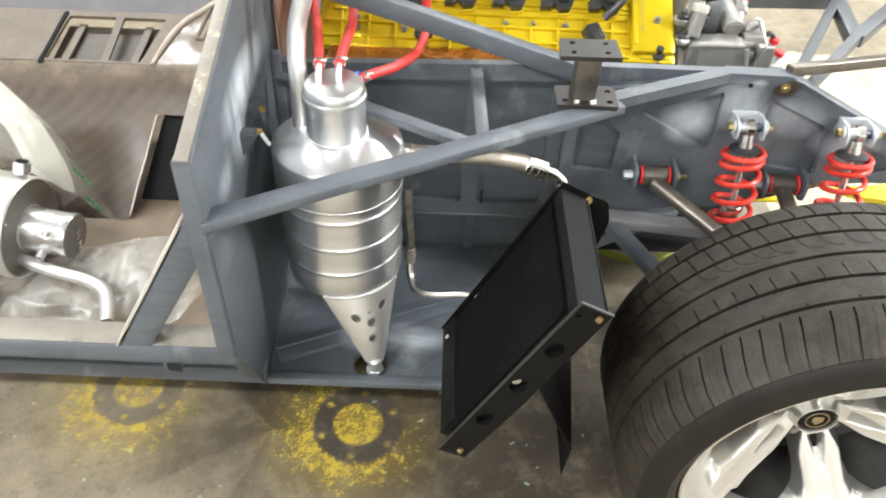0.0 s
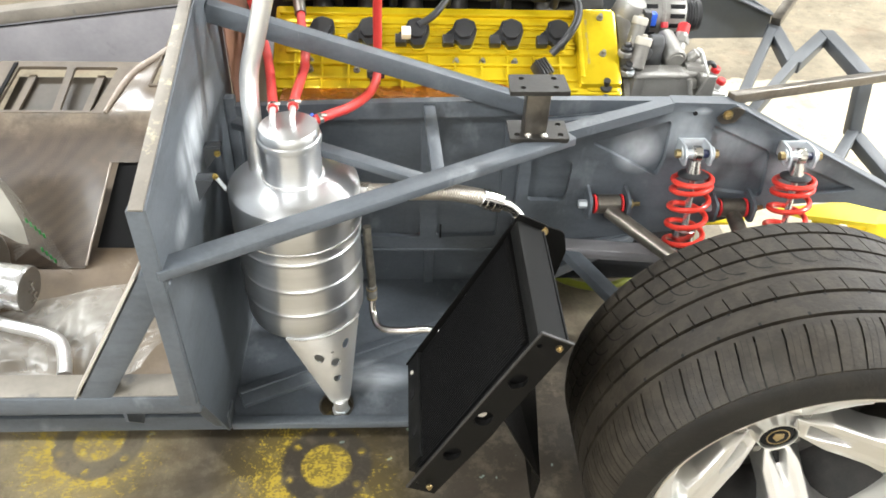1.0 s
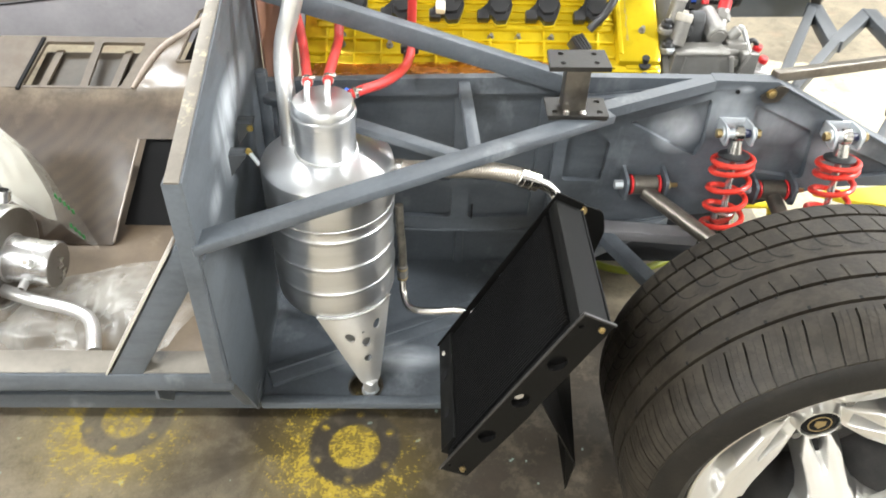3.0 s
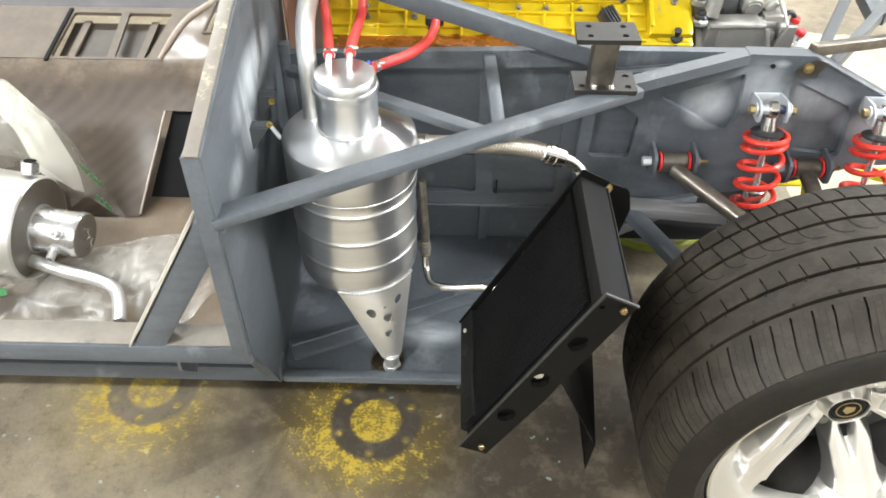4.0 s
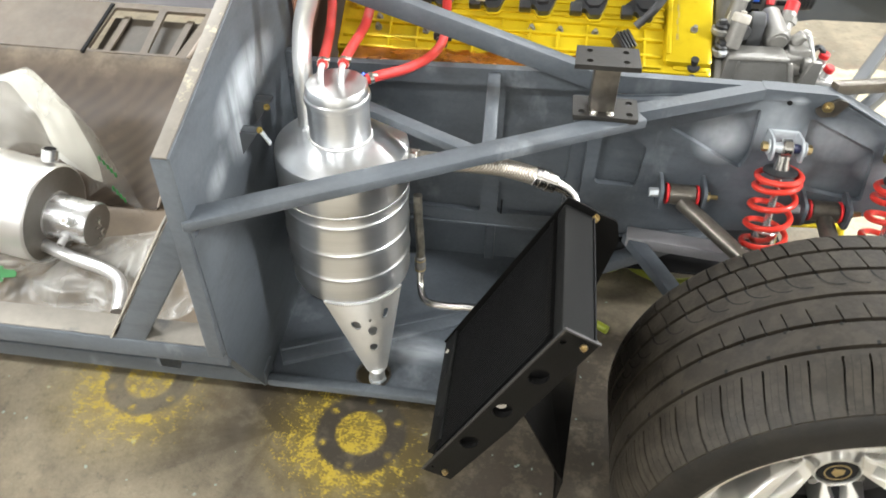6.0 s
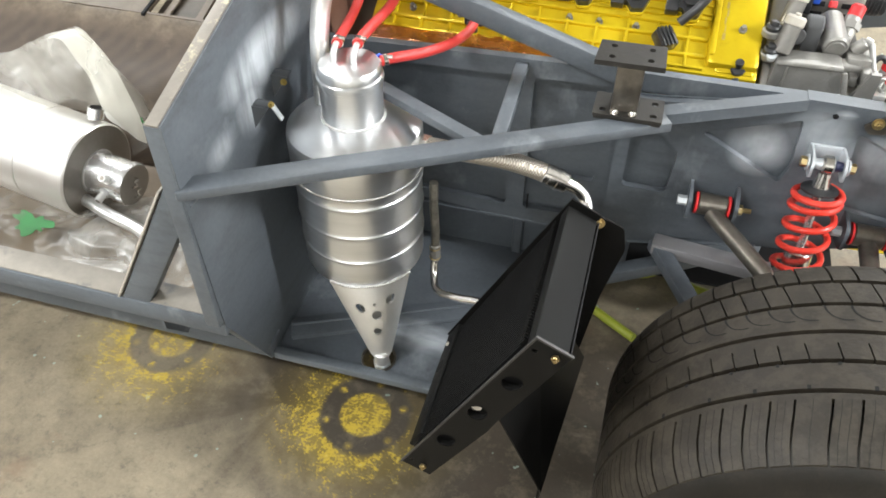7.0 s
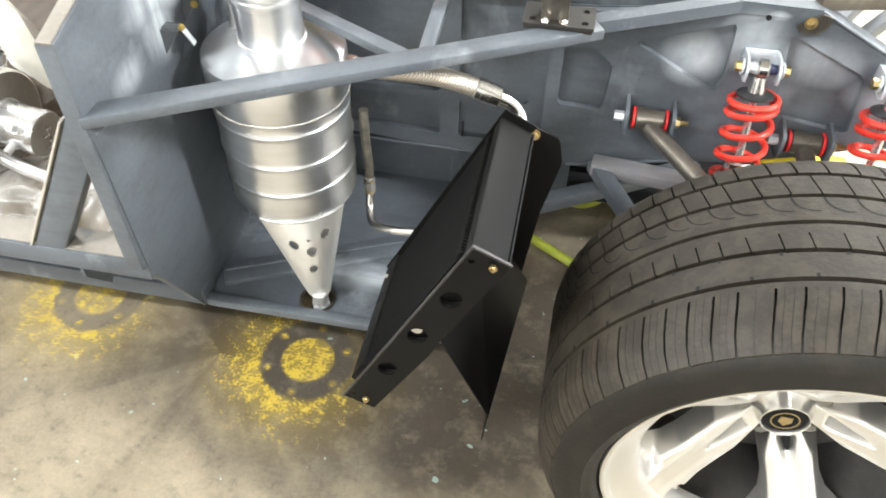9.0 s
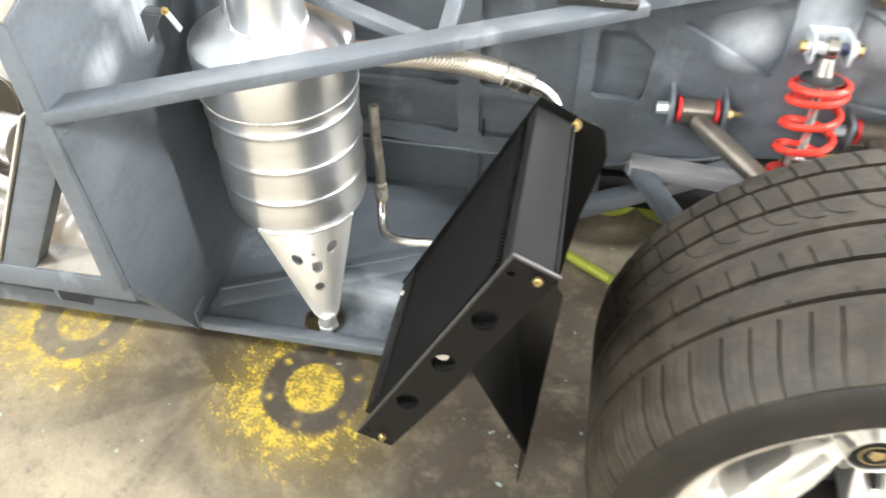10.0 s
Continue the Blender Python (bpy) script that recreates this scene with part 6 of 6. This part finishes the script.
# spare tank lying on a plastic bag
LC, LD = Vector((-0.529, 0.286, 0.268)), Vector((0.094, -0.010, -0.010)).normalized()
spare = thing("spare_tank", (LC.x, LC.y, 0.14), "spare aluminium tank lying on its side, partly bagged", "oil tank")
lm = basis(LC - LD * 0.40, LC, (0, 0, 1))
part("body", lathe([(0.0, 0.0), (0.104, 0.0), (0.108, 0.006), (0.108, 0.268), (0.1092, 0.2695), (0.1092, 0.2735), (0.1078, 0.2745), (0.108, 0.276), (0.108, 0.396), (0.105, 0.4), (0.0, 0.4)], 64, lm), SPARE, spare)
sn = part("neck", lathe([(0.0, 0.39), (0.05, 0.39), (0.047, 0.41), (0.047, 0.48), (0.0495, 0.482), (0.0495, 0.49), (0.047, 0.494), (0.0, 0.495)], 48, lm), ALU, spare)
part("neck_weld", bead([lm @ Vector((0.0495 * math.cos(a * 0.13), 0.0495 * math.sin(a * 0.13), 0.401)) for a in range(49)], 0.002, step=0.003, seed=11), WELD, spare)
part("end_plate", lathe([(0.05, 0.4004), (0.1035, 0.4004), (0.1045, 0.3995)], 64, lm), END_PLATE, spare, "dull grey end plate with its dark reflection painted in")
part("neck_cap", lathe([(0.0, 0.4953), (0.0455, 0.4953), (0.0468, 0.494)], 48, lm), END_PLATE, sn)
for a, b, z in (((-0.034, 0.030), (-0.052, 0.047), 0.462), ((-0.046, -0.004), (-0.07, -0.010), 0.452)):
    way = Vector((b[0] - a[0], b[1] - a[1], 0.0)).normalized()
    p, q = Vector((*a, z)), Vector((*b, z))
    nip = part("side_nipple", merge(cyl(lm @ p, lm @ q, 0.0085, 18, edge=0.001), cyl(lm @ p, lm @ (p + way * 0.006), 0.012, 18)), ALU_DULL, sn)
    part("nipple_bore", cyl(lm @ (q + way * 0.0002), lm @ (q + way * 0.0006), 0.0055, 14), RAWSTEEL, nip)
part("union_bore", cyl(lm @ Vector((0.0615, 0.125, 0.378)), lm @ Vector((0.0617, 0.1255, 0.378)), 0.0125, 16), SHADOW_BLACK, spare)
part("top_union", lathe([(0.011, 0), (0.017, 0), (0.017, 0.024), (0.011, 0.024), (0.011, 0)], 20, basis(lm @ Vector((0.0505, 0.102, 0.378)), lm @ Vector((0.062, 0.126, 0.378)))), ALU, spare)
for c in (0.014, -0.014):
    part("neck_hook", pipe([lm @ Vector((0.004, c + 0.004, 0.494)), lm @ Vector((0.004, c + 0.004, 0.504)), lm @ Vector((-0.010, c + 0.008, 0.507)), lm @ Vector((-0.006, c - 0.006, 0.507)), lm @ Vector((-0.018, c - 0.004, 0.505))], 0.0028, 8, smooth=False), STEEL, sn)
part("drain_pipe", pipe([(-0.54, 0.232, 0.228), (-0.46, 0.207, 0.222), (-0.39, 0.192, 0.215), (-0.352, 0.17, 0.212), (-0.331, 0.13, 0.209), (-0.318, 0.088, 0.206)], 0.0135, 18), PIPE, spare)


def draped(name, lines, seed, lab, rough=0.02, mat=POLY, n=64, m=44):
    """A crumpled film stretched over a few guide lines."""
    guides = [spline(l, 12) for l in lines]
    bm = bmesh.new()
    rows = []
    for j in range(m + 1):
        t = j / m * (len(guides) - 1)
        k = min(int(t), len(guides) - 2)
        f = t - k
        row = []
        for i in range(n + 1):
            s = i / n
            a, b = guides[k], guides[k + 1]
            pa, pb = a[round(s * (len(a) - 1))], b[round(s * (len(b) - 1))]
            p = pa.lerp(pb, f)
            q = p * 9 + Vector((seed, seed * 2.3, 0))
            d = Vector((noise.noise(q), noise.noise(q + Vector((7, 0, 0))), noise.noise(q + Vector((0, 9, 0)))))
            r = (abs(noise.noise(p * 13 + Vector((seed, 0, 3)))) + 0.25 * abs(noise.noise(p * 30 + Vector((0, seed, 1))))) * 0.9
            p = p + (d + Vector((r, -r, r))) * rough
            p.z = max(p.z, 0.158)
            row.append(bm.verts.new(p))
        rows.append(row)
    for a, b in zip(rows, rows[1:]):
        for i in range(n):
            bm.faces.new((a[i], a[i + 1], b[i + 1], b[i]))
    return solo(name, bm, mat, lab, "plastic bag", angle=75)


HOOD = [(-0.86, 0.42, 0.42), (-0.70, 0.42, 0.487), (-0.60, 0.42, 0.525), (-0.56, 0.42, 0.528), (-0.52, 0.42, 0.485), (-0.492, 0.42, 0.42), (-0.476, 0.42, 0.33), (-0.47, 0.40, 0.26)]
LAP = [(-0.86, 0.33, 0.33), (-0.74, 0.34, 0.36), (-0.66, 0.33, 0.38), (-0.60, 0.34, 0.40), (-0.56, 0.36, 0.39), (-0.53, 0.38, 0.36), (-0.505, 0.39, 0.30), (-0.50, 0.38, 0.24)]
BACK = [(-0.86, 0.50, 0.25), (-0.72, 0.50, 0.27), (-0.62, 0.50, 0.28), (-0.56, 0.50, 0.27), (-0.50, 0.49, 0.24), (-0.46, 0.47, 0.21), (-0.44, 0.45, 0.18), (-0.43, 0.42, 0.165)]
bag = draped("plastic_bag", [LAP, HOOD, BACK], 2, "clear crumpled polythene bag wrapped round the spare tank", 0.018)
FOLD_OUT = [(-0.64, 0.414, 0.512), (-0.60, 0.412, 0.529), (-0.56, 0.412, 0.532), (-0.52, 0.41, 0.488), (-0.492, 0.408, 0.422), (-0.478, 0.405, 0.34), (-0.48, 0.40, 0.27)]
FOLD_IN = [(-0.66, 0.405, 0.503), (-0.622, 0.40, 0.516), (-0.60, 0.398, 0.505), (-0.58, 0.396, 0.46), (-0.566, 0.394, 0.415), (-0.556, 0.392, 0.375), (-0.55, 0.39, 0.34)]
strip = bmesh.new()
rails = [spline(FOLD_IN, 8), spline(FOLD_OUT, 8)]
rows = [[strip.verts.new(p.lerp(q, k / 10) + Vector((0.0, -0.006 * math.sin(math.pi * k / 10) + 0.008 * noise.noise(p * 14 + Vector((k * 0.5, 0, 0))), 0.0))) for k in range(11)] for p, q in zip(*rails)]
for a, b in zip(rows, rows[1:]):
    for k in range(10):
        strip.faces.new((a[k], a[k + 1], b[k + 1], b[k]))
part("folded_edge", strip, POLY_FOLD, bag, "doubled milky white edge of the bag", angle=75)
F1 = [(-0.86, 0.06, 0.17), (-0.7, 0.05, 0.20), (-0.55, 0.06, 0.17), (-0.42, 0.06, 0.165), (-0.3, 0.10, 0.16), (-0.2, 0.16, 0.16)]
F2 = [(-0.86, 0.16, 0.22), (-0.7, 0.15, 0.23), (-0.55, 0.15, 0.21), (-0.42, 0.17, 0.18), (-0.3, 0.21, 0.19), (-0.15, 0.26, 0.17)]
F3 = [(-0.86, 0.30, 0.17), (-0.7, 0.30, 0.17), (-0.5, 0.30, 0.17), (-0.40, 0.33, 0.20), (-0.3, 0.36, 0.18), (-0.14, 0.38, 0.165)]
bag2 = draped("plastic_bag", [F1, F2, F3], 5, "clear crumpled polythene bag spread on the cabin floor", 0.03, POLY_THIN)
PRINT = surf("green_bag_print", (0.008, 0.11, 0.02), (0.015, 0.17, 0.035), 0.5, 0, 30, 200, 0.05)
for x, y, z, n in ((-0.445, 0.37, 0.37, 5), (-0.43, 0.36, 0.30, 4)):
    for k in range(n):
        part("print_bar", box(x + 0.006 * k, x + 0.006 * k + 0.004, y - 0.002, y, z - 0.01 * k - 0.012, z - 0.01 * k, 0), PRINT, bag)
blot = []
for i in range(36):
    a = 2 * math.pi * i / 36
    k = 1 + 0.3 * math.sin(3 * a + 0.6) + 0.16 * math.sin(7 * a) + 0.12 * math.sin(11 * a + 2)
    blot.append((0.042 * k * math.cos(a), 0.02 * k * math.sin(a)))
part("print_blot", plate(blot, 0.0006, lambda u, v, w: (-0.603 + u, 0.133 + v, 0.228 + 0.5 * v + w)), PRINT, bag2, "green printed blot")

# loose things behind the wheel
solo("air_hose", pipe([(0.48, 0.50, 0.012), (0.54, 0.445, 0.012), (0.60, 0.405, 0.012), (0.672, 0.36, 0.012)], 0.010, 12), GREEN, "yellow-green air hose lying on the floor", "hose")
solo("air_hose", pipe([(0.70, 0.64, 0.012), (0.735, 0.585, 0.012), (0.767, 0.561, 0.012), (0.805, 0.546, 0.012), (0.848, 0.543, 0.012), (0.9, 0.56, 0.012), (0.98, 0.6, 0.012)], 0.010, 12), GREEN, "yellow-green air hose trailing behind the wheel", "hose")
solo("hose_coil", pipe([(0.66 + 0.055 * math.cos(a * 0.7), 0.60 + 0.055 * math.sin(a * 0.7), 0.012 + 0.0022 * a) for a in range(30)], 0.009, 10, 3), GREEN, "coiled yellow-green hose on the floor", "hose")
ys = thing("axle_stand", (1.38, 0.56, 0), "yellow painted steel axle stand under the rear frame", "axle stand")
part("saddle", plate([(1.245, 0.565), (1.31, 0.535), (1.47, 0.50), (1.50, 0.56), (1.465, 0.60)], 0.012, XY(0.24)), YELLOW_FLAT, ys)
part("column", lathe([(0.0, 0.0), (0.1, 0.0), (0.04, 0.2), (0.03, 0.236), (0.0, 0.236)], 4, Matrix.Translation((1.38, 0.56, 0))), YELLOW_FLAT, ys)
part("stand_foot", box(1.5, 1.6, 0.57, 0.65, 0.13, 0.2, 0.01), YELLOW_FLAT, ys)
part("stand_strut", beam((1.47, 0.58, 0.245), (1.54, 0.61, 0.16), 0.04, 0.012), YELLOW_FLAT, ys)
solo("jack_handle", merge(pipe([(0.98, 0.62, 0.17), (1.04, 0.61, 0.18), (1.12, 0.61, 0.185), (1.2, 0.63, 0.17)], 0.016, 14), cyl((0.975, 0.62, 0.169), (0.99, 0.619, 0.171), 0.02, 16, edge=0.003), cyl((1.19, 0.63, 0.172), (1.24, 0.64, 0.0), 0.012, 12)), YELLOW_FLAT, "yellow jack handle propped behind the suspension", "jack")
